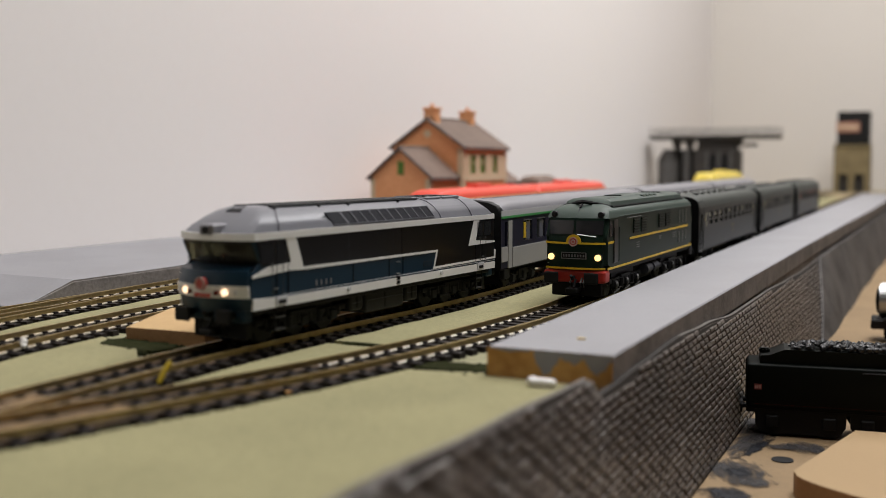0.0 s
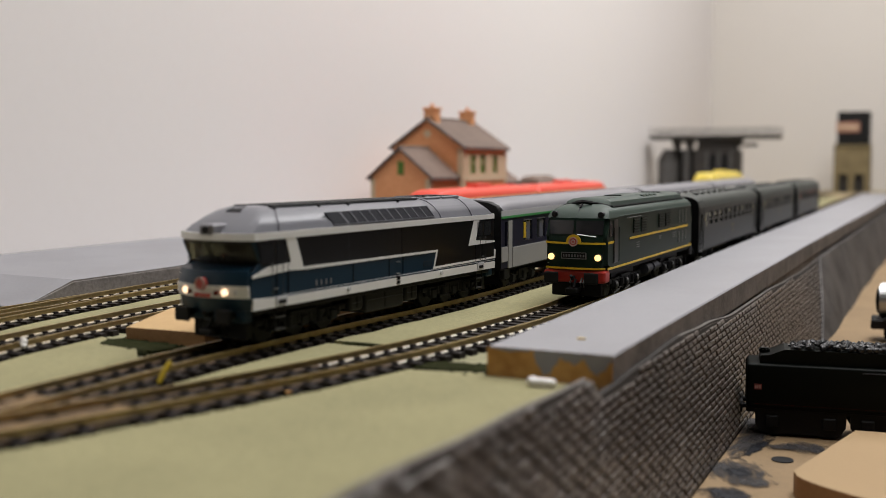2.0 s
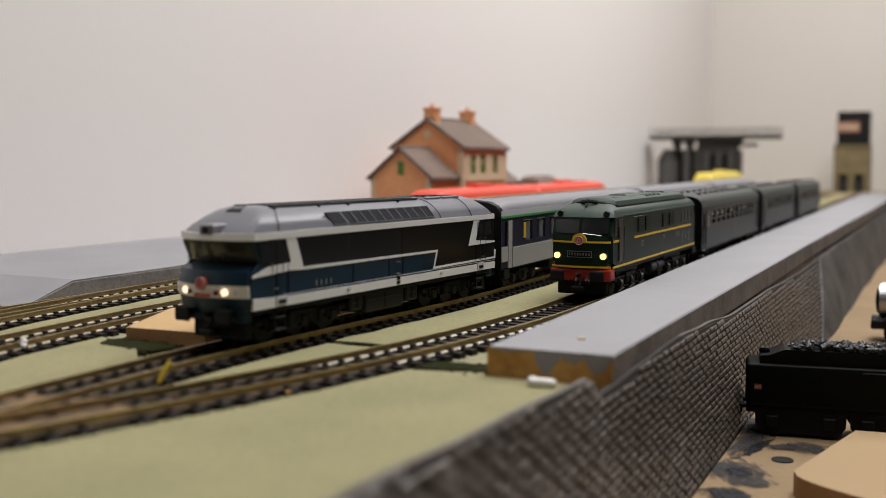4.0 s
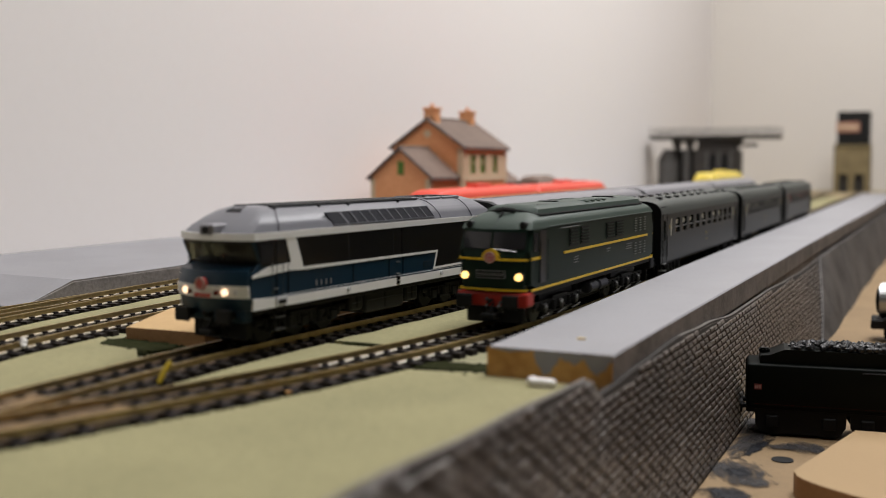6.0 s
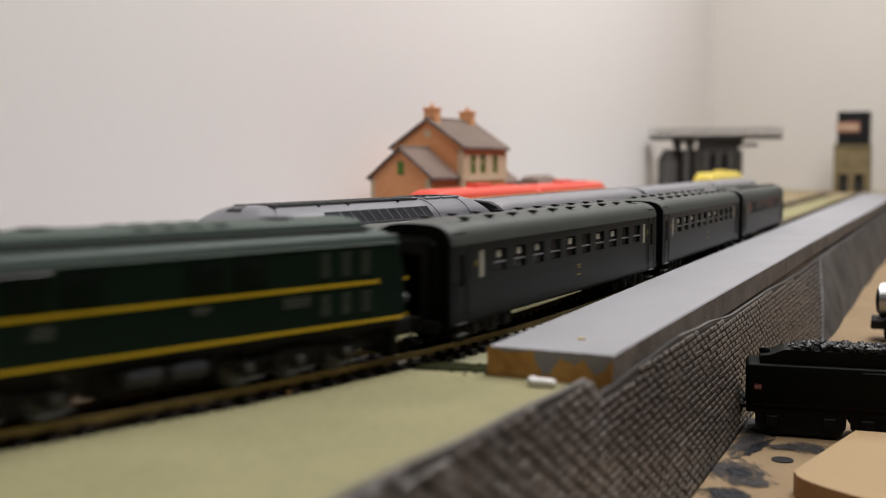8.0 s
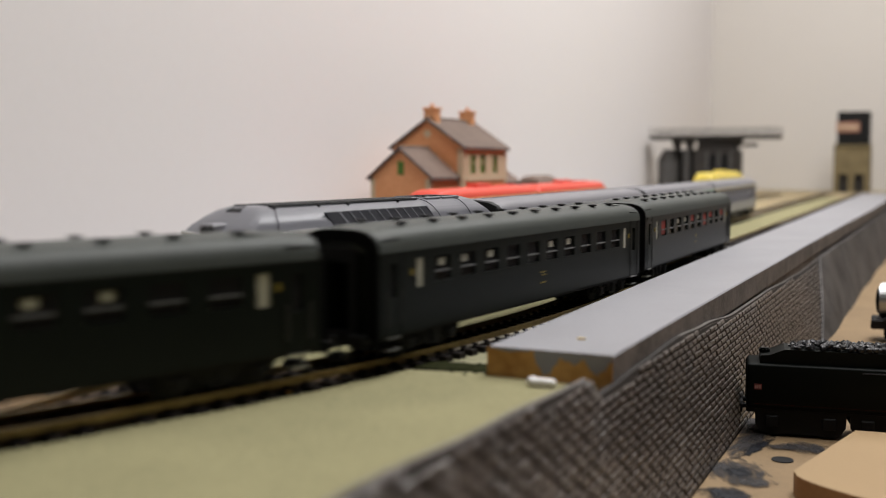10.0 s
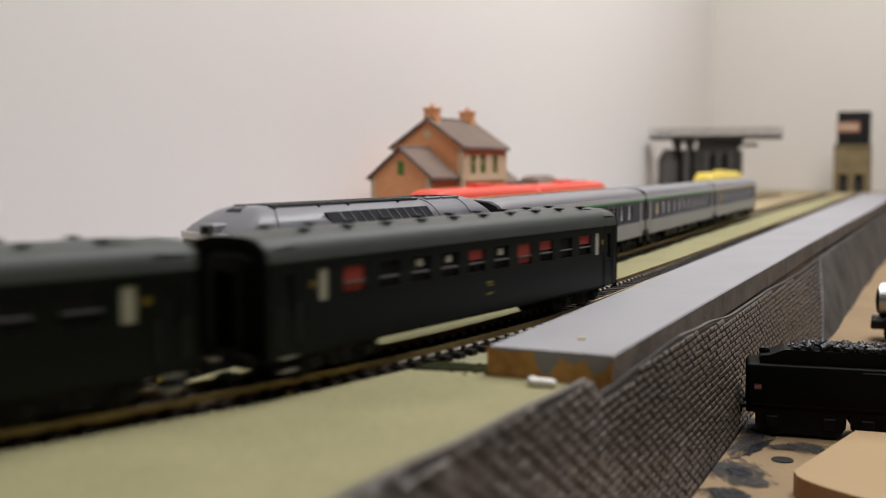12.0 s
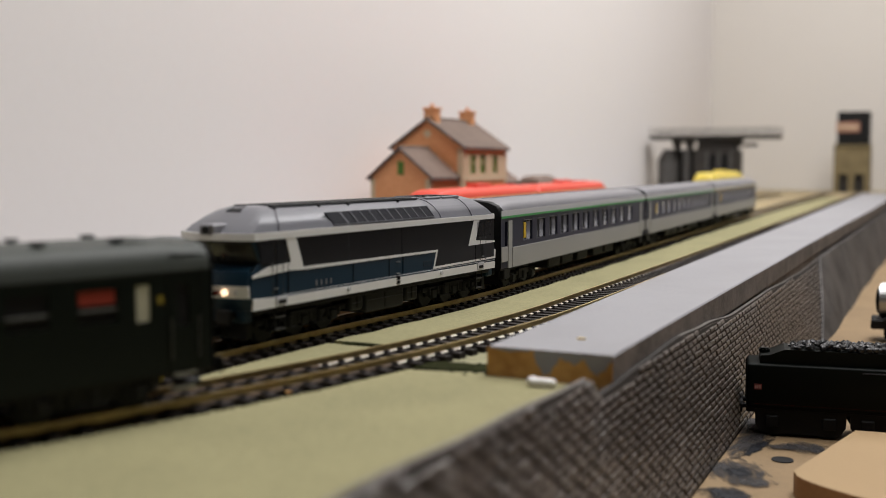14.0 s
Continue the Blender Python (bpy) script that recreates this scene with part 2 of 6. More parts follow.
def wall_x(y, v):
    """The retaining wall's face; v runs from 0 at the foot to 1 at the top."""
    foot = 0.1475 + 0.014 * smoothstep(0.25, 0.6, y) + 0.014 * smoothstep(0.6, 1.8, y)
    top = platform_right_edge(y) + 0.0012 + 0.0007 * math.sin(y * 9.0)
    return foot + (top - foot) * v


def wall_top(y):
    z = 0.018
    pts = ((-0.5, 0.0180), (-0.1375, 0.0145), (-0.069, 0.0118), (-0.003, 0.0094), (0.004, 0.0065), (0.013, 0.0020), (0.06, 0.0034), (0.106, 0.0046), (0.16, 0.0026), (0.23, -0.0015),
           (0.33, -0.0020), (0.42, -0.0045), (0.50, -0.0062), (0.60, -0.0050), (0.8, -0.006), (2.0, -0.006))
    for (a, za), (b, zb) in zip(pts, pts[1:]):
        if a <= y <= b:
            z = za + (zb - za) * smoothstep(a, b, y)
    return z


LOW = -0.0545


def ground():
    bench = part("ground", box(bmesh.new(), -0.335, 0.1335, -1.2, 2.62, -0.95, 0.0), M["bench"])
    tagged(bench, "olive painted layout bench top", "ground", kind="structure")
    low = part("lower_board", box(bmesh.new(), 0.134, 0.42, -1.2, 2.62, -0.95, LOW), M["deck"])
    tagged(low, "pale fibreboard lower deck with dark paint stains", "board", kind="structure")
    sand = bmesh.new()
    prism(sand, [(-0.33, 1.25), (0.05, 1.15), (0.0925, 1.05), (0.0925, 2.0), (0.131, 2.0), (0.131, 2.61), (-0.33, 2.61)], 0.0, 0.0012)
    tagged(part("sandy_ground", sand, M["sand"]), "brown sandy scatter on the far bench", "ground", kind="structure")


def wavy(pts, step=0.012, amp=0.0012, seed=1):
    """A closed outline with slightly uneven edges."""
    rnd = random.Random(seed)
    out = []
    for (ax, ay), (bx, by) in zip(pts, pts[1:] + pts[:1]):
        n = max(1, int(math.hypot(bx - ax, by - ay) / step))
        for i in range(n):
            k = i / n
            w = amp if 0 < i else 0
            out.append((ax + (bx - ax) * k + rnd.uniform(-w, w), ay + (by - ay) * k + rnd.uniform(-w, w)))
    return out


def mats():
    def sheet(pts, label, seed, z=0.0014):
        bm = bmesh.new()
        prism(bm, wavy(pts, seed=seed), 0.0, z)
        tagged(part("scenery_mat", bm, M["mat"]), label, "scenery mat", "green scenery mats")
    edge = [(line_green(y) + 0.0165, y) for y in (0.024, 0.01, -0.004, -0.03, -0.06, -0.10, -0.15, -0.2, -0.3, -0.45)]
    sheet([(0.1325, 0.0255), (0.0940, 0.0255), (0.0925, 0.030)] + edge + [(0.1325, -0.45)], "pale green scenery mat with a cut edge beside the track", 1)
    left = [(line_main(y) + 0.0165, y) for y in (2.0, 1.2, 0.9, 0.6, 0.4, 0.3, 0.25, 0.2, 0.15, 0.1, 0.064)]
    right = [(line_green(y) - 0.0165, y) for y in (0.064, 0.1, 0.15, 0.2, 0.27, 0.6, 1.2, 2.0)]
    sheet(left + right, "pale green scenery strip between two tracks", 2)
    left = [(line_main(y) + 0.0165, y) for y in (0.060, 0.04, 0.02, 0.0, -0.02, -0.028)]
    right = [(line_green(y) - 0.0165, y) for y in (-0.028, -0.01, 0.0, 0.02, 0.04, 0.060)]
    sheet(left + right, "small pale green scrap of scenery mat between tracks", 3, 0.001)
    a = [(line_second(y) + 0.0165, y) for y in (0.032, 0.0, -0.04, -0.09, -0.15, -0.25)]
    sheet([(line_main(-0.1) - 0.0165, -0.004), (-0.046, 0.017), (-0.0575, 0.023)] + a + [(line_main(-0.25) - 0.0165, -0.25)], "pale green scenery mat between diverging tracks", 4)
    a = [(line_third(y) + 0.0165, y) for y in (0.35, 0.2, 0.1, 0.0, -0.08, -0.2)]
    b = [(line_second(y) - 0.0165, y) for y in (-0.2, -0.08, 0.0, 0.1, 0.2, 0.35)]
    sheet(a + b, "pale green scenery strip between sidings", 5)


# ---- tracks ----
SPACING = 0.0079


def track(line, y0, y1, label, near=0.95, dull=-1.0, bare=(9, 9)):
    """Rails on sleepers along a line; short of dull the rail foot is tarnished, and between the two ys of bare no sleepers lie."""
    top = thing("track", label, "railway track", group="model railway tracks")
    ys = []
    y = y0
    while y < y1:
        ys.append(y)
        y += 0.02 if y < 0.6 else 0.1
    ys.append(y1)
    prof = [(-0.0012, 0.0020), (-0.0012, 0.0024), (-0.0003, 0.0028), (-0.0003, 0.0042), (-0.0005, 0.0045), (-0.0005, 0.0050),
            (0.0005, 0.0050), (0.0005, 0.0045), (0.0003, 0.0042), (0.0003, 0.0028), (0.0012, 0.0024), (0.0012, 0.0020)]
    for s in (-0.00875, 0.00875):
        bm = bmesh.new()
        loft(bm, [[on_line(line, y, z, s + u) for u, z in prof] for y in ys])
        bm.faces.ensure_lookup_table()
        for f in bm.faces:
            c = f.calc_center_median()
            if c.z < 0.0027:
                f.material_index = 1 if c.y > dull else 2
        part("rail", bm, [M["rail"], M["rail_foot"], M["rail_dirty"]], top)

    def sleeper(bm):
        box(bm, -0.0152, 0.0152, -0.0019, 0.0019, 0.0, 0.0022)
        for s in (-0.00875, 0.00875):
            for k in (-1, 1):
                box(bm, s + k * 0.0010 - 0.0008, s + k * 0.0010 + 0.0008, -0.0011, 0.0011, 0.0021, 0.0030)
        return bm
    me = mesh_of(sleeper(bmesh.new()), "sleeper", M["sleeper"])
    far = []
    n = int((y1 - y0) / SPACING)
    rnd = random.Random(7)
    for i in range(n):
        y = y0 + (i + 0.5) * SPACING
        if bare[0] < y < bare[1]:
            continue
        a, b = on_line(line, y - 0.002, 0), on_line(line, y + 0.002, 0)
        m = Matrix.Translation((a + b) / 2) @ Matrix.Rotation(-math.atan2(b.x - a.x, b.y - a.y) + rnd.uniform(-0.015, 0.015), 4, "Z")
        if y < near:
            ob = new("sleeper", me)
            ob.parent = top
            ob.matrix_local = m
        else:
            far.append(m)
    if far:
        verts, faces = [], []
        for m in far:
            k = len(verts)
            for z in (0, 0.0021):
                verts += [m @ Vector((x, y, z)) for x, y in ((-0.015, -0.0016), (0.015, -0.0016), (0.015, 0.0016), (-0.015, 0.0016))]
            faces += [(k + 4, k + 5, k + 6, k + 7), (k, k + 1, k + 5, k + 4), (k + 1, k + 2, k + 6, k + 5), (k + 2, k + 3, k + 7, k + 6), (k + 3, k, k + 4, k + 7)]
        data = bpy.data.meshes.new("sleeper_run")
        data.from_pydata(verts, [], faces)
        data.materials.append(M["sleeper"])
        ob = new("sleeper_run", data)
        ob.parent = top
        tagged(ob, kind="stuff")
    return top


def platforms():
    ys = [0.027, 0.06, 0.12, 0.2, 0.3, 0.4, 0.5, 0.6, 0.8, 1.0, 1.3, 1.6, 2.0]
    bm = bmesh.new()
    b = 0.0006
    rings = []
    for y in ys:
        l, r = 0.0942 - 0.001 * smoothstep(0.1, 0.3, y), platform_right_edge(y)
        rings.append([(l, y, 0.0), (l, y, 0.0112 - b), (l + b, y, 0.0112), (r - b, y, 0.0112), (r, y, 0.0112 - b), (r, y, 0.0)])
    loft(bm, rings)
    for f in bm.faces:
        n, c = f.normal, f.calc_center_median()
        f.normal_update()
        if abs(f.normal.y) > 0.9:
            f.material_index = 1
        elif f.normal.x > 0.9 or (c.x > 0.13 and abs(f.normal.z) < 0.5):
            f.material_index = 2
    ob = thing("platform", "long grey painted wooden station platform with a raw end", "platform")
    part("board", bm, [M["grey_paint"], M["raw_wood"], M["asphalt"]], ob)
    bm = bmesh.new()
    loft(bm, [[(0.1336, y, -0.030), (platform_right_edge(y) - 0.0008, y, -0.030), (platform_right_edge(y) - 0.0008, y, -0.0002), (0.1336, y, -0.0002)] for y in ys])
    part("edge_board", bm, M["asphalt"], ob, "grey brown board under the platform edge")
    rnd = random.Random(3)
    for x0, x1, deep in ((0.0950, 0.1105, 0.0014), (0.1108, 0.1195, 0.0085), (0.1190, 0.1290, 0.0040), (0.1275, 0.1368, 0.0064)):
        bm = bmesh.new()
        top = [(x0 + (x1 - x0) * i / 8, 0.0111) for i in range(9)]
        low = [(x0 + (x1 - x0) * i / 8, 0.0111 - deep * (0.25 + 0.75 * math.sin(math.pi * i / 8)) * rnd.uniform(0.7, 1.1)) for i in range(9)]
        poly = top + low[::-1]
        loft(bm, [[(x, 0.0267, z) for x, z in poly], [(x, 0.0272, z) for x, z in poly]])
        part("paint_run", bm, M["grey_paint"], ob, "grey paint run over the raw wood end")
    # dark block put where the corner's hollow would only be in shade
    part("gap", box(bmesh.new(), 0.1337, 0.1366, 0.0185, 0.0268, -0.0080, 0.0004, 0.0006, 1), M["blot_and_hollow"], ob, "solid dark block painting in the hollow under the platform corner")
    bm = bmesh.new()
    rings = []
    for y, z in ((0.085, 0.0006), (0.12, 0.0110), (0.3, 0.0112), (1.0, 0.0112), (1.85, 0.0112)):
        rings.append([(-0.179, y, 0.0), (-0.179, y, z - 0.0004), (-0.1796, y, z), (-0.3345, y + 0.012, z), (-0.3345, y + 0.012, 0.0)])
    loft(bm, rings)
    for f in bm.faces:
        f.normal_update()
        if abs(f.normal.x) > 0.7:
            f.material_index = 1
    ob = thing("platform", "wide grey painted wooden platform along the wall", "platform")
    part("board", bm, [M["grey_paint"], M["asphalt"]], ob)
    skirt = bmesh.new()
    loft(skirt, [[(-0.1790, y, 0.0), (-0.1782, y, 0.0), (-0.1784, y, z - 0.0012), (-0.1790, y, z - 0.0010)] for y, z in ((0.088, 0.0020), (0.12, 0.0108), (0.3, 0.0110), (1.0, 0.0110), (1.85, 0.0110))])
    part("edge_strip", skirt, M["asphalt"], ob, "rough dark grey platform edge strip")
    bm = bmesh.new()
    prism(bm, wavy([(-0.3345, -0.4), (-0.165, -0.4), (-0.172, -0.1), (-0.183, 0.05), (-0.19, 0.082), (-0.3345, 0.094)], seed=9), 0.0, 0.0012)
    tagged(part("grey_sheet", bm, M["grey_paint"]), "thin grey painted card lying on the bench", "sheet")


def retaining_wall():
    ob = thing("retaining_wall", "brown embossed brick card retaining wall along the bench edge", "wall", kind="structure")

    def lean(y, v):
        return 0.12 * (1 - v) * smoothstep(0.28, 0.60, y) * smoothstep(1.7, 0.7, y)

    def backing(y0, y1, mat, name, label, shift=0.0):
        bm = bmesh.new()
        n = int((y1 - y0) / 0.012)
        rings = []
        fold = (lambda y: 0.0007 * math.sin((y - y0) * 34)) if shift else (lambda y: 0.0)
        for i in range(n + 1):
            y = y0 + (y1 - y0) * i / n
            zt = wall_top(y) if shift == 0 else -0.0035
            ring = []
            for v in (0, 0.25, 0.5, 0.75, 1):
                ring.append((wall_x(y - lean(y, v), v) + shift + fold(y), y - lean(y, v), LOW + (zt - LOW) * v))
            for v in (1, 0.75, 0.5, 0.25, 0):
                ring.append((wall_x(y - lean(y, v), v) - 0.0022 + shift + fold(y), y - lean(y, v), LOW + (zt - LOW) * v))
            rings.append(ring)
        loft(bm, rings)
        return part(name, bm, mat, ob, label)
    backing(-0.40, 0.605, M["mortar"], "card", "", 0.0)
    backing(0.60, 2.0, M["wall_card"], "plain_card", "smooth grey card panel", 0.0018)
    # a worn top edge with its highlight painted pale, except where the platform end hides it
    for y0, y1 in ((-0.40, -0.002), (0.115, 0.60)):
        bm = bmesh.new()
        rings = []
        n = int((y1 - y0) / 0.008)
        for i in range(n + 1):
            y = y0 + (y1 - y0) * i / n
            x, z = wall_x(y, 1) - 0.0003, wall_top(y) - 0.0002
            rings.append([(x - 0.0020, y, z - 0.0012), (x - 0.0014, y, z + 0.0004), (x - 0.0001, y, z + 0.0003), (x + 0.0005, y, z - 0.0008)])
        loft(bm, rings)
        part("top_edge", bm, M["card_edge"], ob, "worn grey top edge of the card, paled as if lit")
    return ob


def bricks(ob):
    row, length, gap = 0.0027, 0.0084, 0.00055
    rnd = random.Random(5)
    bm = bmesh.new()
    x0, y0, z0 = -0.0003, length / 2 - gap * 0.9, row / 2 - gap / 2
    loft(bm, [[(x0, -y0, -z0), (x0, y0, -z0), (x0, y0, z0), (x0, -y0, z0)],
              [(0.0006, -y0 + 0.0004, -z0 + 0.0003), (0.0006, y0 - 0.0004, -z0 + 0.0003), (0.0005, y0 - 0.0004, z0 - 0.0005), (0.0005, -y0 + 0.0004, z0 - 0.0005)]])
    me = mesh_of(bm, "brick", M["brick"])
    base = [v.co.copy() for v in me.vertices]
    polys = [tuple(q.vertices) for q in me.polygons]
    verts, faces = [], []
    count = 0
    for r in range(29):
        z = LOW + 0.001 + (r + 0.5) * row
        y = -0.39 + (0.5 * length if r % 2 else 0)
        while y < 0.595:
            zt = wall_top(y)
            if z + row * 0.5 < zt and y < 0.595 - 0.118 * (zt - z) / (zt - LOW):
                v = (z - LOW) / (zt - LOW)
                x = wall_x(y, v)
                slope = (wall_x(y, 1) - wall_x(y, 0)) / (zt - LOW)
                turn = (wall_x(y + 0.004, v) - wall_x(y - 0.004, v)) / 0.008
                m = Matrix.Translation((x, y + rnd.uniform(-0.0008, 0.0008), z + rnd.uniform(-0.0002, 0.0002))) @ Euler((rnd.uniform(-0.03, 0.03), math.atan(slope) + rnd.uniform(-0.07, 0.07), -math.atan(turn) + rnd.uniform(-0.03, 0.03))).to_matrix().to_4x4()
                if -0.02 < y < 0.20 and count < 300 and r > 2:
                    piece = new("brick", me)
                    piece.parent = ob
                    piece.matrix_local = m
                    count += 1
                else:
                    k = len(verts)
                    verts += [m @ q for q in base]
                    faces += [tuple(i + k for i in q) for q in polys]
            y += length
    data = bpy.data.meshes.new("brick_run")
    data.from_pydata(verts, [], faces)
    data.materials.append(M["brick"])
    rest = new("brick_run", data)
    rest.parent = ob
    tagged(rest, kind="stuff")


room()
ground()
mats()
track(line_main, -0.45, 2.3, "main line model track with black sleepers", dull=0.03)
track(line_green, -0.45, 2.3, "curved model track with black sleepers beside the platform", dull=0.02, bare=(-0.079, -0.068))
track(line_second, -0.35, 2.2, "model siding track with black sleepers")


def turnout():
    """The loose ends of rail where the outer siding splits."""
    top = thing("turnout", "pair of turnout rails leaving the outer siding", "railway track")
    for s in (-0.00875, 0.00875):
        bm = bmesh.new()
        ys = [-0.20 + 0.36 * i / 18 for i in range(19)]
        prof = [(-0.0010, 0.0022), (-0.0003, 0.0028), (-0.0005, 0.0045), (-0.0005, 0.0051), (0.0005, 0.0051), (0.0005, 0.0045), (0.0003, 0.0028), (0.0010, 0.0022)]
        loft(bm, [[on_line(line_branch, y, z, s + u) for u, z in prof] for y in ys])
        part("rail", bm, M["rail"], top)


turnout()


def points_infill():
    """Cork laid between the rails where the two lines run together."""
    def cork(left, right, ys, label):
        bm = bmesh.new()
        prism(bm, wavy([(left(y), y) for y in ys] + [(right(y), y) for y in ys[::-1]], step=0.006, amp=0.0006, seed=12), 0.0004, 0.0023)
        tagged(part("cork_strip", bm, M["cork"]), label, "track bed", "cork strips in the points")
    ys = [-0.058 - 0.004 * k for k in range(8)]
    cork(lambda y: line_main(y) + 0.0102, lambda y: line_green(y) - 0.0102, ys, "brown cork wedge between two converging tracks")
    ys = [-0.062 - 0.010 * k for k in range(14)]
    cork(lambda y: line_green(y) - 0.0074, lambda y: line_green(y) + 0.0074, ys, "brown cork strip between the rails of the points")
    cork(lambda y: line_main(y) - 0.0074, lambda y: min(line_main(y) + 0.0074, line_green(y) - 0.0102) if y > -0.12 else line_main(y) - 0.0068, ys, "stained cork strip inside the main line")


points_infill()
track(line_third, -0.30, 2.1, "model siding track beside the wide platform")
platforms()
RETAINING = retaining_wall()
bricks(RETAINING)


# ---- rolling stock ----
M["loco_blue"] = material("petrol_blue_paint", (0.007, 0.028, 0.050), 0.34, grain=0.15, scale=300, stain=0.2, stain_scale=40, second=(0.005, 0.018, 0.032))
M["loco_white"] = material("off_white_paint", (0.80, 0.785, 0.765), 0.42, grain=0.12, scale=400, stain=0.25, stain_scale=60, second=(0.68, 0.66, 0.62))
M["roof_grey"] = material("blue_grey_roof_paint", (0.165, 0.166, 0.184), 0.36, grain=0.15, scale=400, stain=0.25, stain_scale=35, second=(0.130, 0.132, 0.146))
M["black_gloss"] = material("black_glossy_paint", (0.0105, 0.0095, 0.0092), 0.28, grain=0.3, scale=120, second=(0.007, 0.0065, 0.0065), spec=0.35)
M["black"] = material("matt_black_plastic", (0.0065, 0.0065, 0.007), 0.55, grain=0.3, scale=600, bump=0.1, second=(0.014, 0.013, 0.012), spec=0.2)
M["louvre"] = material("dark_grey_louvre", (0.050, 0.051, 0.062), 0.6, grain=0.2, scale=500)
M["steel"] = material("bright_steel", (0.42, 0.42, 0.42), 0.38, metal=0.9, grain=0.2, scale=500)
M["dark_steel"] = material("oiled_dark_steel", (0.10, 0.098, 0.095), 0.45, metal=0.5, grain=0.3, scale=500)
M["bar_grey"] = material("dull_window_bar", (0.15, 0.15, 0.146), 0.5, grain=0.2, scale=500)
M["grille_pale"] = material("pale_grey_green_metal", (0.13, 0.145, 0.13), 0.4, metal=0.3, grain=0.3, scale=500)
M["badge_red"] = material("red_badge_paint", (0.45, 0.06, 0.05), 0.4, grain=0.2, scale=900, second=(0.6, 0.3, 0.2))
M["badge_pale"] = material("pale_pink_enamel", (0.50, 0.30, 0.26), 0.4, grain=0.2, scale=900)
M["tail_lamp"] = material("dark_red_lens", (0.10, 0.012, 0.010), 0.2, grain=0.1, scale=900)
M["screen"] = material("brownish_cab_glass", (0.020, 0.018, 0.015), 0.12, grain=0.6, scale=90, second=(0.055, 0.048, 0.038))
M["tank_black"] = material("dusty_black_tank", (0.013, 0.013, 0.014), 0.5, grain=0.4, scale=200, second=(0.022, 0.021, 0.020), spec=0.25)
M["loco_green"] = material("dark_green_paint", (0.0105, 0.0225, 0.0155), 0.36, grain=0.15, scale=300, stain=0.2, stain_scale=50, second=(0.007, 0.013, 0.010), spec=0.08)
# the body's green again, lightened to carry the light falling on the roof
M["lit_green_roof"] = material("lit_body_green_paint", (0.050, 0.070, 0.058), 0.5, grain=0.2, scale=400, stain=0.2, stain_scale=40, second=(0.035, 0.052, 0.042), spec=0.2)
M["yellow_dull"] = material("faded_yellow_lettering", (0.30, 0.22, 0.03), 0.5, grain=0.3, scale=600)
M["end_black"] = material("flat_black_coach_end", (0.0035, 0.0035, 0.0037), 0.8, grain=0.3, scale=400, spec=0.05)
M["yellow"] = material("yellow_lining_paint", (0.70, 0.46, 0.02), 0.4, grain=0.1, scale=600)
M["red"] = material("red_beam_paint", (0.42, 0.028, 0.018), 0.4, grain=0.2, scale=500, second=(0.28, 0.02, 0.015))
M["coach_green"] = material("coach_dark_green_paint", (0.0095, 0.0125, 0.0105), 0.36, grain=0.15, scale=300, stain=0.25, stain_scale=40, second=(0.007, 0.009, 0.008), spec=0.13)
M["coach_roof"] = material("coach_grey_green_roof", (0.062, 0.068, 0.061), 0.5, grain=0.2, scale=350, stain=0.3, stain_scale=30, second=(0.042, 0.048, 0.043), spec=0.2)
M["corail_grey"] = material("pale_grey_coach_paint", (0.37, 0.36, 0.345), 0.45, grain=0.1, scale=400, stain=0.2, stain_scale=40, second=(0.32, 0.305, 0.29))
M["corail_navy"] = material("navy_window_band_paint", (0.020, 0.020, 0.040), 0.35, grain=0.1, scale=300)
M["corail_roof"] = material("mid_grey_coach_roof", (0.20, 0.195, 0.21), 0.45, grain=0.12, scale=400, stain=0.2, stain_scale=30, second=(0.15, 0.147, 0.157))
M["corail_light"] = material("light_grey_cant_rail", (0.55, 0.55, 0.56), 0.42, grain=0.1, scale=400)
M["corail_green"] = material("bright_green_stripe", (0.06, 0.33, 0.09), 0.4, grain=0.1, scale=400)
M["corail_amber"] = material("pale_yellow_stripe", (0.55, 0.42, 0.16), 0.4, grain=0.1, scale=400)
M["pane_grey"] = material("pale_tinted_pane", (0.17, 0.17, 0.20), 0.12, grain=0.3, scale=150, second=(0.06, 0.06, 0.075), coat=0.6)
M["pane_dark"] = material("dark_glazing", (0.022, 0.022, 0.024), 0.15, grain=0.2, scale=150)
M["blind_red"] = material("red_blind", (0.36, 0.045, 0.03), 0.6, grain=0.2, scale=400)
M["window_cream"] = material("cream_window_patch", (0.52, 0.50, 0.40), 0.6, grain=0.2, scale=400)
M["lamp_warm"] = glowing("warm_headlamp", (1.0, 0.62, 0.20), 2.3)
M["lamp_orange"] = glowing("orange_headlamp", (1.0, 0.66, 0.42), 2.0)
M["railcar_red"] = material("railcar_red_paint", (0.70, 0.075, 0.045), 0.4, grain=0.1, scale=300)
M["railcar_cream"] = material("railcar_cream_paint", (0.66, 0.50, 0.24), 0.45, grain=0.1, scale=300)
M["railcar_yellow"] = material("railcar_yellow_paint", (0.66, 0.52, 0.09), 0.45, grain=0.1, scale=300)


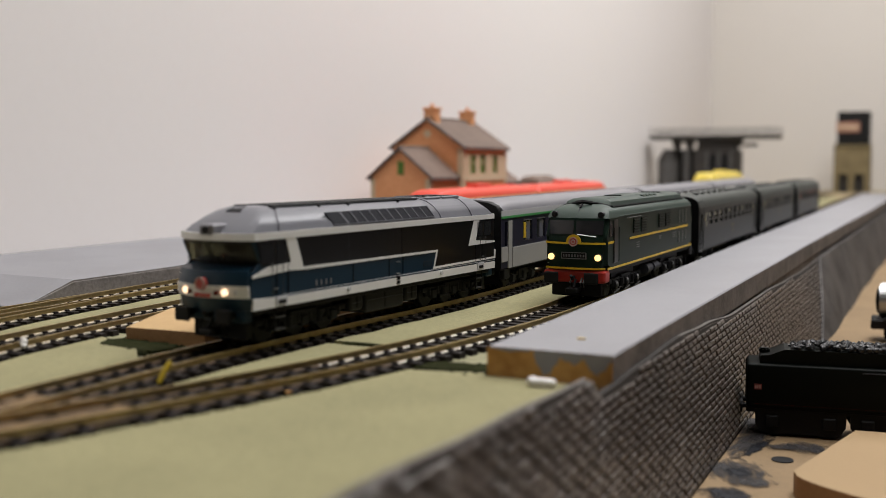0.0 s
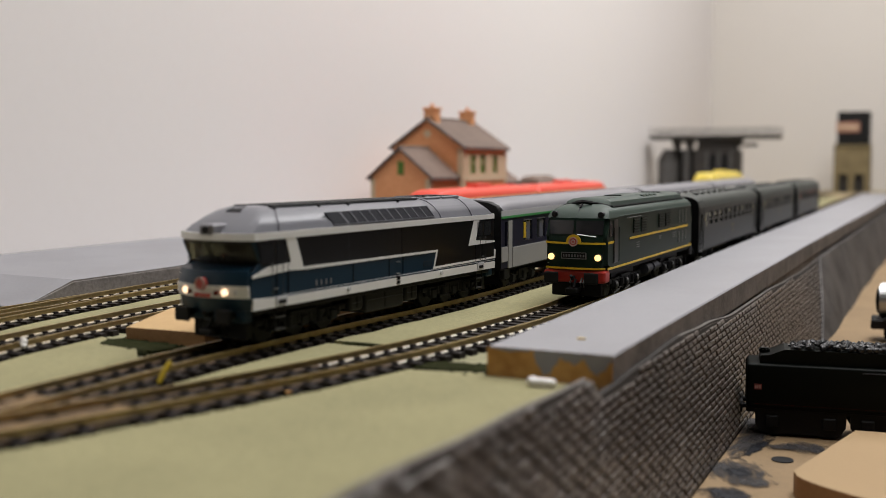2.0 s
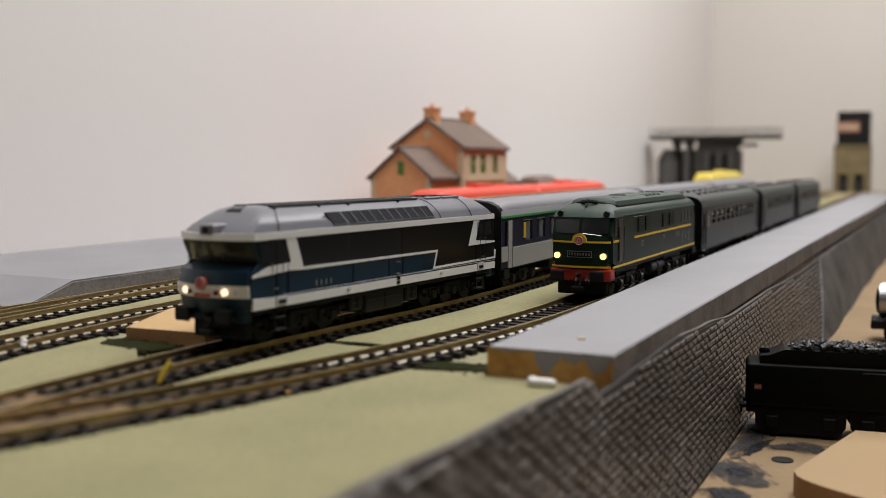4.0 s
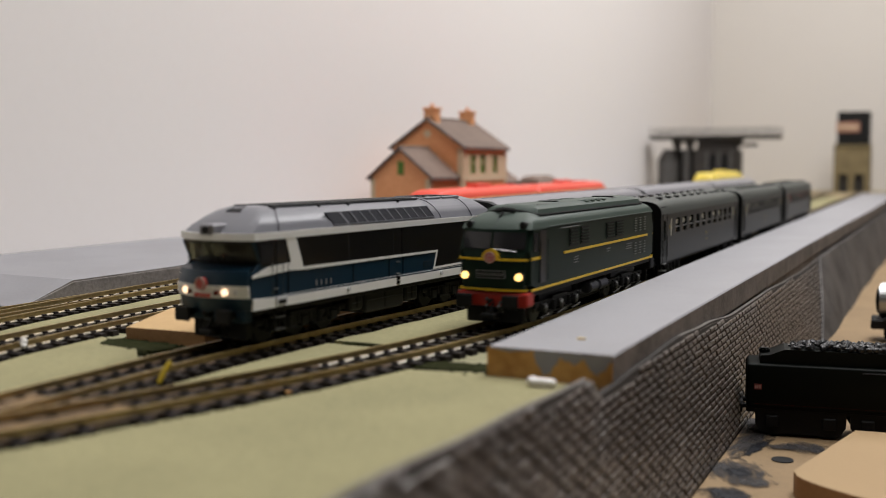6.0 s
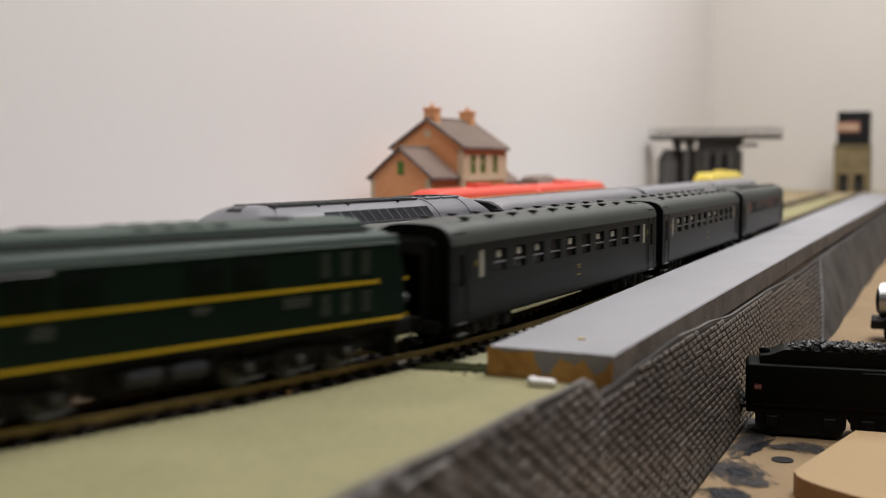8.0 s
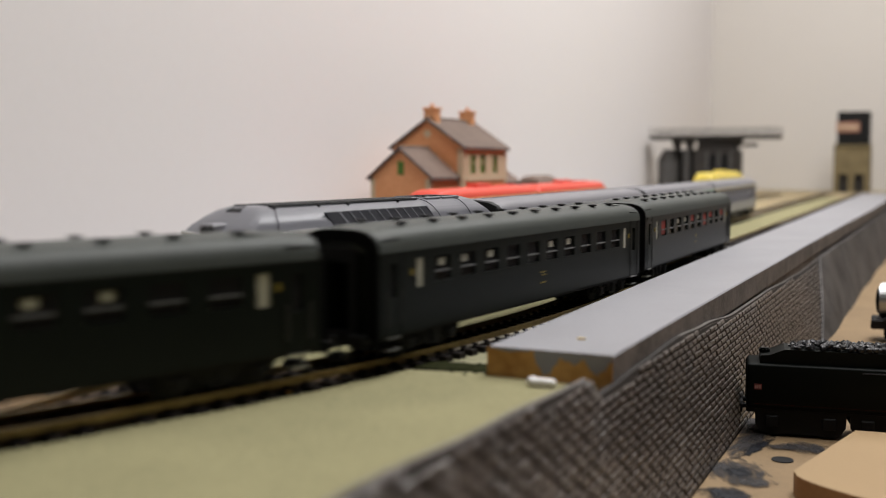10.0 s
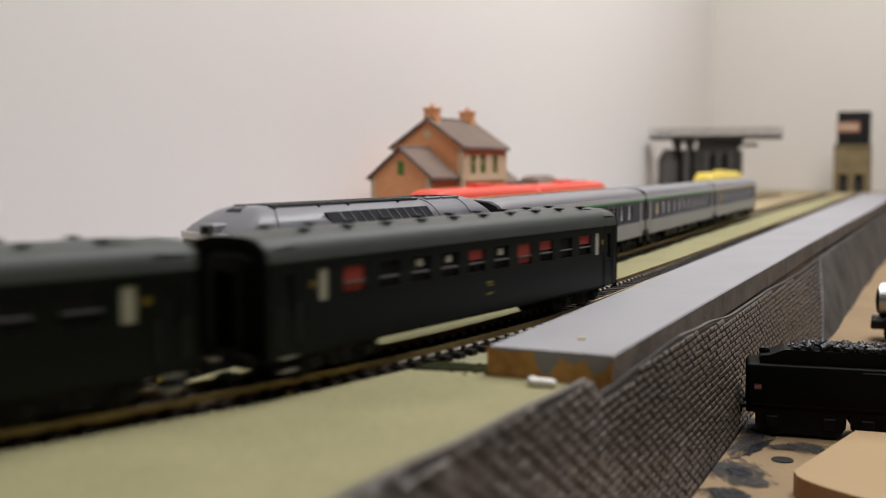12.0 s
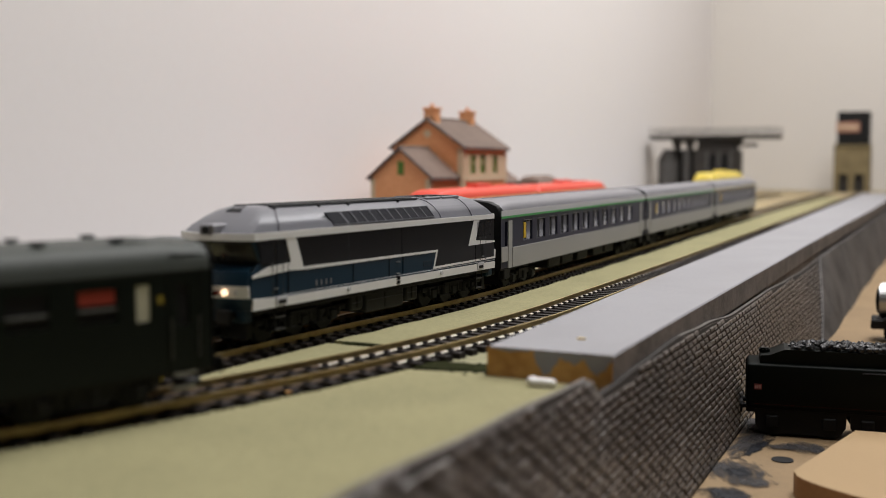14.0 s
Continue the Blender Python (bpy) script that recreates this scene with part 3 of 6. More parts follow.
def nosed(bm, front, rear, w, bulge=0.0, n=8, round_corner=0.0):
    """A body whose side outline is front (bottom to top) plus rear (top to bottom), as (y, z); the ends bow outwards by bulge."""
    rows = []
    xs = [-w + 2 * w * i / n for i in range(n + 1)]
    for k, (y, z) in enumerate(list(front) + list(rear)):
        s = -1 if k < len(front) else 1
        row = []
        for x in xs:
            u = abs(x) / w
            d = bulge * (1 - u * u) - (round_corner if u > 0.99 else 0)
            row.append(bm.verts.new((x, y + s * d, z)))
        rows.append(row)
    m = len(rows)
    for k in range(m):
        a, b = rows[k], rows[(k + 1) % m]
        for i in range(n):
            bm.faces.new((a[i], a[i + 1], b[i + 1], b[i]))
    bm.faces.new([r[0] for r in rows])
    bm.faces.new([r[-1] for r in rows][::-1])
    return bm


def roof_block(bm, levels, bulge=0.0, n=8):
    """Stacked outlines (z, half width, y front, y rear), shrinking upwards."""
    rings = []
    for z, w, a, b in levels:
        ring = []
        for i in range(n + 1):
            x = -w + 2 * w * i / n
            ring.append((x, a - bulge * (1 - (x / w) ** 2), z))
        for i in range(n + 1):
            x = w - 2 * w * i / n
            ring.append((x, b + bulge * (1 - (x / w) ** 2), z))
        rings.append(ring)
    return loft(bm, rings)


def plate(bm, side, x, poly, thick=0.0003):
    """A flat plate on a vehicle's side; poly in (y, z)."""
    return loft(bm, [[(side * (x - 0.0001), y, z) for y, z in poly], [(side * (x + thick), y, z) for y, z in poly]])


def front_plate(bm, y, poly, thick=0.0004, s=-1, bulge=0.0, w=0.0165):
    """A plate on a vehicle's end, following its bow; poly in (x, z, y offset)."""
    def at(q, d):
        u = q[0] / w
        return (q[0], s * (y + bulge * (1 - u * u) + d) + (q[2] if len(q) > 2 else 0) * -s, q[1])
    return loft(bm, [[at(q, -0.0002) for q in poly], [at(q, thick) for q in poly]])


def strip(bm, xs, low, high, thick=0.0005):
    """A band across a vehicle's end; low(x) and high(x) give (y, z) on the face, thick lifts it outwards along y."""
    rings = []
    for x in xs:
        (ya, za), (yb, zb) = low(x), high(x)
        sa = 1 if ya > 0 else -1
        rings.append([(x, ya - sa * 0.0003, za), (x, ya + sa * thick, za), (x, yb + sa * thick, zb), (x, yb - sa * 0.0003, zb)])
    return loft(bm, rings)


def spread(x0, x1, n):
    return [x0 + (x1 - x0) * i / n for i in range(n + 1)]


def wheelset(r=0.0055):
    bm = bmesh.new()
    cyl(bm, (0, 0, r), "x", 0.0011, 0.020, 8)
    for s in (-1, 1):
        cyl(bm, (s * 0.0085, 0, r), "x", r, 0.0022, 20, bevel=0.0004)
        cyl(bm, (s * 0.0074, 0, r), "x", r + 0.0009, 0.0008, 20)
        cyl(bm, (s * 0.0098, 0, r), "x", r * 0.35, 0.0012, 10)
    return bm


def bogie(parent, y, axles, r=0.0055, half=0.021, steel=False):
    """A bogie with side frames, axle boxes, springs and wheelsets."""
    bm = bmesh.new()
    for s in (-1, 1):
        x = s * 0.0122
        box(bm, min(x, x + s * 0.0016), max(x, x + s * 0.0016), y - half, y + half, r + 0.0008, r + 0.0032, 0.0004, 1)
        box(bm, min(x, x + s * 0.0020), max(x, x + s * 0.0020), y - half * 0.32, y + half * 0.32, r - 0.0012, r + 0.0042, 0.0004, 1)
        for a in axles:
            box(bm, min(x, x + s * 0.0026), max(x, x + s * 0.0026), y + a - 0.0022, y + a + 0.0022, r - 0.0022, r + 0.0020, 0.0005, 1)
            for k in (-1, 1):
                cyl(bm, (x + s * 0.0012, y + a + k * 0.0036, r + 0.0010), "z", 0.0012, 0.0034, 8)
        for k in range(len(axles) - 1):
            m = (axles[k] + axles[k + 1]) / 2
            cyl(bm, (x + s * 0.0016, y + m, r + 0.0006), "z", 0.0015, 0.0042, 10)
            tube(bm, [(x + s * 0.0018, y + m - 0.004, r - 0.0018), (x + s * 0.0018, y + m + 0.004, r - 0.0022)], 0.0005)
    # solid core shuts off the view through, standing in for shade inside
    box(bm, -0.0072, 0.0072, y - half * 0.85, y + half * 0.85, r - 0.0040, r + 0.0060)
    box(bm, -0.012, 0.012, y - half * 0.7, y + half * 0.7, r + 0.0005, r + 0.0060)
    ob = part("bogie", bm, M["black"], parent)
    for a in axles:
        # discs added at the axle ends to stand in for highlights on the wheels
        if steel:
            for s in (-1, 1):
                part("axle_cap", cyl(bmesh.new(), (s * 0.0150, y + a, r), "x", 0.0017, 0.0008, 12, r2=0.0012), M["dark_steel"], ob, "dull steel disc standing in for a wheel highlight")
                part("brake_rod", tube(bmesh.new(), [(s * 0.0146, y + a - 0.0050, r - 0.0036), (s * 0.0146, y + a + 0.0046, r - 0.0026)], 0.0004, 5), M["dark_steel"], ob, "dull steel brake rod")
        part("wheelset", wheelset(r), M["dark_steel"] if steel else M["black"], ob).location = (0, y + a, 0)
    return ob


def buffers(parent, y, s, z=0.0120, r=0.0030, beam=None):
    for x in (-0.0100, 0.0100):
        bm = bmesh.new()
        cyl(bm, (x, y + s * 0.0022, z), "y", 0.0014, 0.0055, 12)
        box(bm, x - 0.0036, x + 0.0036, y + s * 0.0046 - 0.0006, y + s * 0.0046 + 0.0006, z - r * 0.8, z + r * 0.8, 0.0007, 2)
        part("buffer", bm, M["black"], parent)
    bm = bmesh.new()
    tube(bm, [(0, y, z), (0, y + s * 0.003, z - 0.0004), (0, y + s * 0.0045, z + 0.0012)], 0.0008)
    tube(bm, [(0.0012, y + s * 0.001, z - 0.001), (0.0012, y + s * 0.0035, z - 0.0045), (0.0012, y + s * 0.002, z - 0.0060)], 0.0006)
    box(bm, -0.0032, 0.0032, y + s * 0.001 - 0.003, y + s * 0.001 + 0.003, z - 0.0075, z - 0.0050, 0.0005, 1)
    part("coupling", bm, M["black"], parent)


def ring_of(bm, p, r, t, n=20):
    """A thin ring round the y axis at p."""
    return tube(bm, [(p[0] + r * math.cos(2 * math.pi * k / n), p[1], p[2] + r * math.sin(2 * math.pi * k / n)) for k in range(n + 1)], t, 5)


def bars(parent, name, mat, items, side=1, x=0.0174):
    """Writing too small to read, as plain bars on a side: items of (y, z, width, height)."""
    for y, z, w, h in items:
        bm = bmesh.new()
        plate(bm, side, x, [(y - w / 2, z - h / 2), (y + w / 2, z - h / 2), (y + w / 2, z + h / 2), (y - w / 2, z + h / 2)], 0.0002)
        part(name, bm, mat, parent)


def blue_locomotive(m):
    ob = thing("diesel_locomotive", "petrol blue and white model diesel locomotive with grey roof", "model locomotive", m)
    w, bul = 0.0172, 0.0055
    front = [(-0.0908, 0.0140), (-0.0918, 0.0180), (-0.0926, 0.0238), (-0.0912, 0.0282), (-0.0850, 0.0302), (-0.0892, 0.0384), (-0.0902, 0.0390), (-0.0902, 0.0412)]
    rear = [(-y, z) for y, z in front[::-1]]
    bm = nosed(bmesh.new(), front, rear, w, bul)
    bmesh.ops.bevel(bm, geom=[e for e in bm.edges if abs(e.verts[0].co.x) > w - 1e-5 and abs(e.verts[1].co.x) > w - 1e-5 and abs(e.verts[0].co.y) > 0.08 and e.verts[0].co.x * e.verts[1].co.x > 0 and abs(e.verts[0].co.y - e.verts[1].co.y) < 0.02],
                    offset=0.0010, segments=2, affect="EDGES")
    part("body", bm, M["loco_blue"], ob, smooth=28)
    # roof
    levels = [(0.0410, 0.0170, 0.0898), (0.0436, 0.0160, 0.0866), (0.0466, 0.0138, 0.0818), (0.0489, 0.0112, 0.0778), (0.0502, 0.0075, 0.0752), (0.0506, 0.0030, 0.0730)]
    roof = part("roof", roof_block(bmesh.new(), [(z, x, -y, y) for z, x, y in levels], 0.0032), M["roof_grey"], ob, "blue grey curved roof", smooth=40)
    bm = bmesh.new()
    for s in (-1, 1):
        tube(bm, [(s * 0.0085, -0.071, 0.0503), (s * 0.0085, 0.032, 0.0503)], 0.0005)
    for k in range(13):
        box(bm, -0.0060, 0.0060, -0.069 + k * 0.0078, -0.0617 + k * 0.0078, 0.0503, 0.0509, 0.0002, 1)
    part("walkway", bm, M["black"], roof, "black roof walkway planks")
    prof = [(0.0172, 0.0412), (0.0162, 0.0438), (0.0141, 0.0468), (0.0115, 0.0491), (0.0080, 0.0504)]
    for y, tip in ((-0.0760, -0.0690), (0.0395, 0.0335), (0.0680, 0.0640)):
        for s in (-1, 1):
            pts = [(s * x, y + (tip - y) * (k / 4) ** 1.5, z) for k, (x, z) in enumerate(prof)]
            part("roof_seam", tube(bmesh.new(), pts, 0.00018, 4), M["louvre"], roof)
    # sunk louvre panels along the roof slope, each with slats between ribs
    for s in (-1, 1):
        def on_slope(y, k, d):
            x = 0.0165 - 0.0022 * k
            z = 0.0422 + 0.0047 * k
            return Vector((s * (x + 0.92 * d), y + 0.0033 * (1 - k), z + 0.39 * d))

        def quad(bm, y0, y1, k0, k1, d0, d1):
            loft(bm, [[on_slope(a, k, d) for a, k in ((y0, k0), (y1, k0), (y1, k1), (y0, k1))] for d in (d0, d1)])
        ends = [-0.0453] + [-0.0357 + 0.00661 * i for i in range(11)]
        frame_bm = bmesh.new()
        quad(frame_bm, -0.0458, 0.0309, -0.03, 0.0, 0.0002, 0.0007)
        quad(frame_bm, -0.0458, 0.0309, 1.0, 1.03, 0.0002, 0.0007)
        for y in ends[1:]:
            quad(frame_bm, y - 0.0009 if y == ends[1] else y - 0.0004, y + 0.0004, 0.0, 1.0, 0.0002, 0.0007)
        rack = part("grille_frame", frame_bm, M["roof_grey"], roof, "blue grey grille frame")
        for a, b in zip(ends, ends[1:]):
            bm = bmesh.new()
            quad(bm, a + 0.0003, b - 0.0003, 0.0, 1.0, -0.0002, 0.0003)
            for k in range(9):
                quad(bm, a + 0.0004, b - 0.0005, 0.04 + k * 0.105, 0.09 + k * 0.105, 0.0003, 0.0005)
            part("grille", bm, M["louvre"], rack, "dark louvred roof grille")
    for s in (-1, 1):
        for y in (-0.0701, -0.0429, -0.0234, 0.0139):
            part("roof_bolt", ball(bmesh.new(), (s * 0.0100, y, 0.0496), 0.0007, n=8), M["black"], roof)
    for y0, y1 in ((0.0390, 0.0520), (0.0540, 0.0700)):
        bm = bmesh.new()
        box(bm, -0.0090, 0.0090, y0, y1, 0.0495, 0.0509, 0.0004, 1)
        vent = part("vent", bm, M["roof_grey"], roof, "grey roof fan housing")
        bm = bmesh.new()
        for k in range(5):
            a = -0.0078 + k * 0.0032
            box(bm, a, a + 0.0024, y0 + 0.0012, y1 - 0.0012, 0.0508, 0.0511)
        part("vent_grille", bm, M["black"], vent)
    for s in (-1, 1):
        bm = bmesh.new()
        loft(bm, [[(x - 0.0020, s * 0.0765, 0.0492), (x + 0.0020, s * 0.0765, 0.0492), (x + 0.0020, s * 0.0765, 0.0507), (x - 0.0020, s * 0.0765, 0.0507)] for x in (0.0,)] +
             [[(-0.0034, s * 0.0815, 0.0476), (0.0034, s * 0.0815, 0.0476), (0.0034, s * 0.0815, 0.0490), (-0.0034, s * 0.0815, 0.0490)]])
        part("horn", bm, M["black"], roof)
    # white cant rail
    bm = bmesh.new()
    for s in (-1, 1):
        plate(bm, s, w, [(-0.0902, 0.0389), (0.0902, 0.0389), (0.0902, 0.0411), (-0.0902, 0.0416)], 0.0006)
        bow = lambda x, y: s * (y + bul * (1 - (x / w) ** 2))
        strip(bm, spread(-0.0175, 0.0175, 16), lambda x: (bow(x, 0.0902), 0.0389), lambda x: (bow(x, 0.0898), 0.0415), 0.0006)
    part("cant_rail", bm, M["loco_white"], ob, "white band under the roof")
    for s in (-1, 1):
        def side(name, mat, poly, label="", thick=0.0003):
            return part(name, plate(bmesh.new(), s, w, poly, thick), mat, ob, label)

        def oblong(name, mat, y0, y1, z0, z1, label="", thick=0.0003):
            return side(name, mat, [(y0, z0), (y1, z0), (y1, z1), (y0, z1)], label, thick)
        side("sill", M["loco_white"], [(-0.0914, 0.0140), (0.0908, 0.0140), (0.0912, 0.0173), (-0.0740, 0.0173), (-0.0910, 0.0183)], "off-white sill band", 0.0005)
        oblong("sill_line", M["corail_light"], -0.0740, 0.0912, 0.0180, 0.0182, "thin pale line above the sill")
        side("side_band", M["black_gloss"], [(-0.0664, 0.0388), (-0.0624, 0.0275), (0.0055, 0.0271), (0.0055, 0.0388)], "glossy black window band")
        side("side_band", M["black_gloss"], [(0.0059, 0.0388), (0.0059, 0.0271), (0.0352, 0.0268), (0.0324, 0.0190), (0.0905, 0.0194), (0.0905, 0.0388)], "glossy black rear window band", 0.00025)
        side("lining", M["loco_white"], [(-0.0725, 0.0389), (-0.0667, 0.0389), (-0.0624, 0.0276), (0.0360, 0.0270), (0.0331, 0.0195), (0.0904, 0.0198), (0.0904, 0.0235), (0.0912, 0.0235), (0.0912, 0.0189),
                                         (0.0321, 0.0185), (0.0347, 0.0260), (-0.0624, 0.0264), (-0.0700, 0.0268), (-0.0912, 0.0256), (-0.0912, 0.0264), (-0.0822, 0.0291), (-0.0697, 0.0299)], "white zigzag lining", 0.0004)
        side("lining", M["loco_white"], [(0.0696, 0.0389), (0.0752, 0.0389), (0.0713, 0.0291), (0.0908, 0.0278), (0.0908, 0.0270), (0.0644, 0.0268)], "white angled lining", 0.0005)
        for f in (-1, 1):
            side("cab_surround", M["black_gloss"], [(f * 0.0857, 0.0297), (f * 0.0890, 0.0388), (f * 0.0728, 0.0388), (f * 0.0702, 0.0301), (f * 0.0815, 0.0293)], "black cab side", 0.00035)
            oblong("cab_window", M["pane_dark"], *sorted((f * 0.0868, f * 0.0800)), 0.0308, 0.0378, "dark cab side window", 0.0005)
            oblong("door_window", M["pane_dark"], *sorted((f * 0.0780, f * 0.0727)), 0.0308, 0.0378, "dark door window", 0.0005)
            for y in (f * 0.0780, f * 0.0714):
                oblong("door_seam", M["black"], y - 0.00012, y + 0.00012, 0.0186, 0.0300, "", 0.00045)
            for y in (f * 0.0751, f * 0.0808):
                part("handrail", tube(bmesh.new(), [(s * w, y, 0.0190), (s * (w + 0.0009), y, 0.0193), (s * (w + 0.0009), y, 0.0300), (s * w, y, 0.0303)], 0.00020, 5), M["dark_steel"], ob)
            oblong("door_handle", M["steel"], f * 0.0785 - 0.0008, f * 0.0785 + 0.0008, 0.0206, 0.0210, "", 0.0008)
            y = f * 0.0758
            step = oblong("step_recess", M["corail_light"], y - 0.0031, y + 0.0031, 0.0143, 0.0178, "pale framed step recess", 0.0010)
            part("step_hole", plate(bmesh.new(), s, w + 0.0010, [(y - 0.0020, 0.0152), (y + 0.0020, 0.0152), (y + 0.0020, 0.0166), (y - 0.0020, 0.0166)], 0.0002), M["black"], step)
            for z in (0.0052, 0.0098):
                part("step", box(bmesh.new(), *sorted((s * (w - 0.0026), s * w)), y - 0.0030, y + 0.0030, z, z + 0.0006), M["dark_steel"], ob)
            for dy in (-0.0028, 0.0028):
                part("step_hanger", box(bmesh.new(), *sorted((s * (w - 0.0006), s * (w - 0.0001))), y + dy - 0.0003, y + dy + 0.0003, 0.0052, 0.0142), M["black"], ob)
        for y in (-0.0341, 0.0382):
            part("side_lamp", cyl(bmesh.new(), (s * (w + 0.0006), y, 0.0162), "x", 0.0009, 0.0014, 12), M["corail_light"], ob)
        for z in (0.0146, 0.0164):
            oblong("filler", M["black"], 0.0014, 0.0036, z, z + 0.0014, "", 0.0008)
        for y in (-0.0330, -0.0010):
            oblong("panel_seam", M["louvre"], y - 0.0001, y + 0.0001, 0.0278, 0.0387, "", 0.00035)
        for y in (-0.0300, -0.0040, 0.0068):
            oblong("panel_seam", M["black"], y - 0.0001, y + 0.0001, 0.0184, 0.0260, "", 0.0003)
        for z in (0.0190, 0.0240):
            oblong("grab_handle", M["steel"], 0.0015, 0.0037, z, z + 0.0003, "", 0.0008)
        bars(ob, "lettering", M["corail_roof"], [(-0.0545 + i * 0.0031, 0.0206, 0.0008, 0.0021) for i in range(4)], s)
        for y in (0.0236, 0.0306):
            oblong("inscription", M["louvre"], y - 0.0001, y + 0.0001, 0.0203, 0.0223, "", 0.0002)
        for z in (0.0203, 0.0222):
            oblong("inscription", M["louvre"], 0.0236, 0.0306, z, z + 0.0002, "", 0.0002)
    # ends
    for s in (-1, 1):
        bow = lambda x, y: s * (y + bul * (1 - (x / w) ** 2))
        part("screen_surround", strip(bmesh.new(), spread(-0.0171, 0.0171, 16), lambda x: (bow(x, 0.0853), 0.0302), lambda x: (bow(x, 0.0893), 0.0386), 0.0002), M["black_gloss"], ob, "black windscreen surround")
        for x0, x1 in ((-0.0150, -0.0014), (0.0014, 0.0150)):
            part("windscreen", strip(bmesh.new(), spread(x0, x1, 8), lambda x: (bow(x, 0.0858), 0.0312), lambda x: (bow(x, 0.0888), 0.0375), 0.0005), M["screen"], ob, "dark windscreen pane")
        part("nose_panel", strip(bmesh.new(), spread(-0.0170, 0.0170, 16), lambda x: (bow(x, 0.0922), 0.0186), lambda x: (bow(x, 0.0926), 0.0230), 0.0005), M["loco_white"], ob, "off-white lamp panel")
        part("number_plate", front_plate(bmesh.new(), 0.0929, [(-0.0038, 0.0188), (0.0038, 0.0188), (0.0038, 0.0202), (-0.0038, 0.0202)], 0.0004, s, bul, w), M["badge_red"], ob, "red number plate")
        badge = part("badge", cyl(bmesh.new(), (0, s * 0.0986, 0.0236), "y", 0.0024, 0.0014, 20), M["badge_red"], ob, "round red badge")
        part("badge_rim", ring_of(bmesh.new(), (0, s * 0.0994, 0.0236), 0.0021, 0.0004), M["badge_pale"], badge)
        for x in (-0.0093, 0.0093):
            part("headlamp", cyl(bmesh.new(), (x, s * 0.0956, 0.0208), "y", 0.0012, 0.0036, 16), M["lamp_orange"] if s < 0 else M["steel"], ob, "lit headlamp" if s < 0 else "unlit headlamp")
            part("marker_lamp", cyl(bmesh.new(), (x * 0.68, s * 0.0968, 0.0206), "y", 0.0009, 0.0032, 12), M["tail_lamp"], ob, "dark red tail lamp")
            part("marker_lamp", cyl(bmesh.new(), (x * 1.36, s * 0.0940, 0.0208), "y", 0.0010, 0.0030, 12), M["corail_light"], ob)
        bm = bmesh.new()
        box(bm, -0.0034, 0.0034, *sorted((s * 0.087, s * 0.0960)), 0.0404, 0.0447, 0.0006, 1)
        lamp = part("roof_lamp", bm, M["corail_roof"], ob, "grey roof headlamp box")
        part("lamp_glass", cyl(bmesh.new(), (0, s * 0.0962, 0.0426), "y", 0.0014, 0.0008, 12), M["black"], lamp)
        bm = bmesh.new()
        box(bm, -0.0150, 0.0150, *sorted((s * 0.0880, s * 0.0935)), 0.0095, 0.0142, 0.0008, 1)
        part("buffer_beam", bm, M["loco_blue"], ob)
        buffers(ob, s * 0.0935, s, 0.0122, 0.0034)
        bm = bmesh.new()
        loft(bm, [[(-0.0125, s * y, z0), (0.0125, s * y, z0), (0.0125, s * y, 0.0095), (-0.0125, s * y, 0.0095)] for y, z0 in ((0.0860, 0.0035), (0.0895, 0.0028))])
        part("snow_plough", bm, M["black"], ob)
        for x in (-0.0070, -0.0050, 0.0048, 0.0070):
            part("air_hose", tube(bmesh.new(), [(x, s * 0.0920, 0.0115), (x, s * 0.0945, 0.0080), (x, s * 0.0935, 0.0045)], 0.0005), M["black"], ob)
    bm = bmesh.new()
    box(bm, -0.0155, 0.0155, -0.0890, 0.0890, 0.0118, 0.0143, 0.0004, 1)
    part("underframe", bm, M["black"], ob)
    for y0, y1, z0 in ((-0.0290, -0.0200, 0.0060), (-0.0185, 0.0110, 0.0040), (0.0125, 0.0225, 0.0055)):
        bm = bmesh.new()
        box(bm, -0.0150, 0.0150, y0, y1, z0, 0.0122, 0.0010, 2)
        tank = part("tank", bm, M["tank_black"], ob, "dark grey underfloor tank")
        for s in (-1, 1):
            part("tank_rail", box(bmesh.new(), *sorted((s * 0.0149, s * 0.0153)), y0 + 0.001, y1 - 0.001, 0.0092, 0.0095), M["louvre"], tank)
            part("strap", box(bmesh.new(), *sorted((s * 0.0149, s * 0.0152)), (y0 + y1) / 2 - 0.0005, (y0 + y1) / 2 + 0.0005, z0 + 0.0012, 0.0120), M["black"], tank)
    for y in (-0.058, 0.056):
        bogie(ob, y, (-0.0185, 0.0, 0.0185), 0.0066, 0.0275)
    return ob


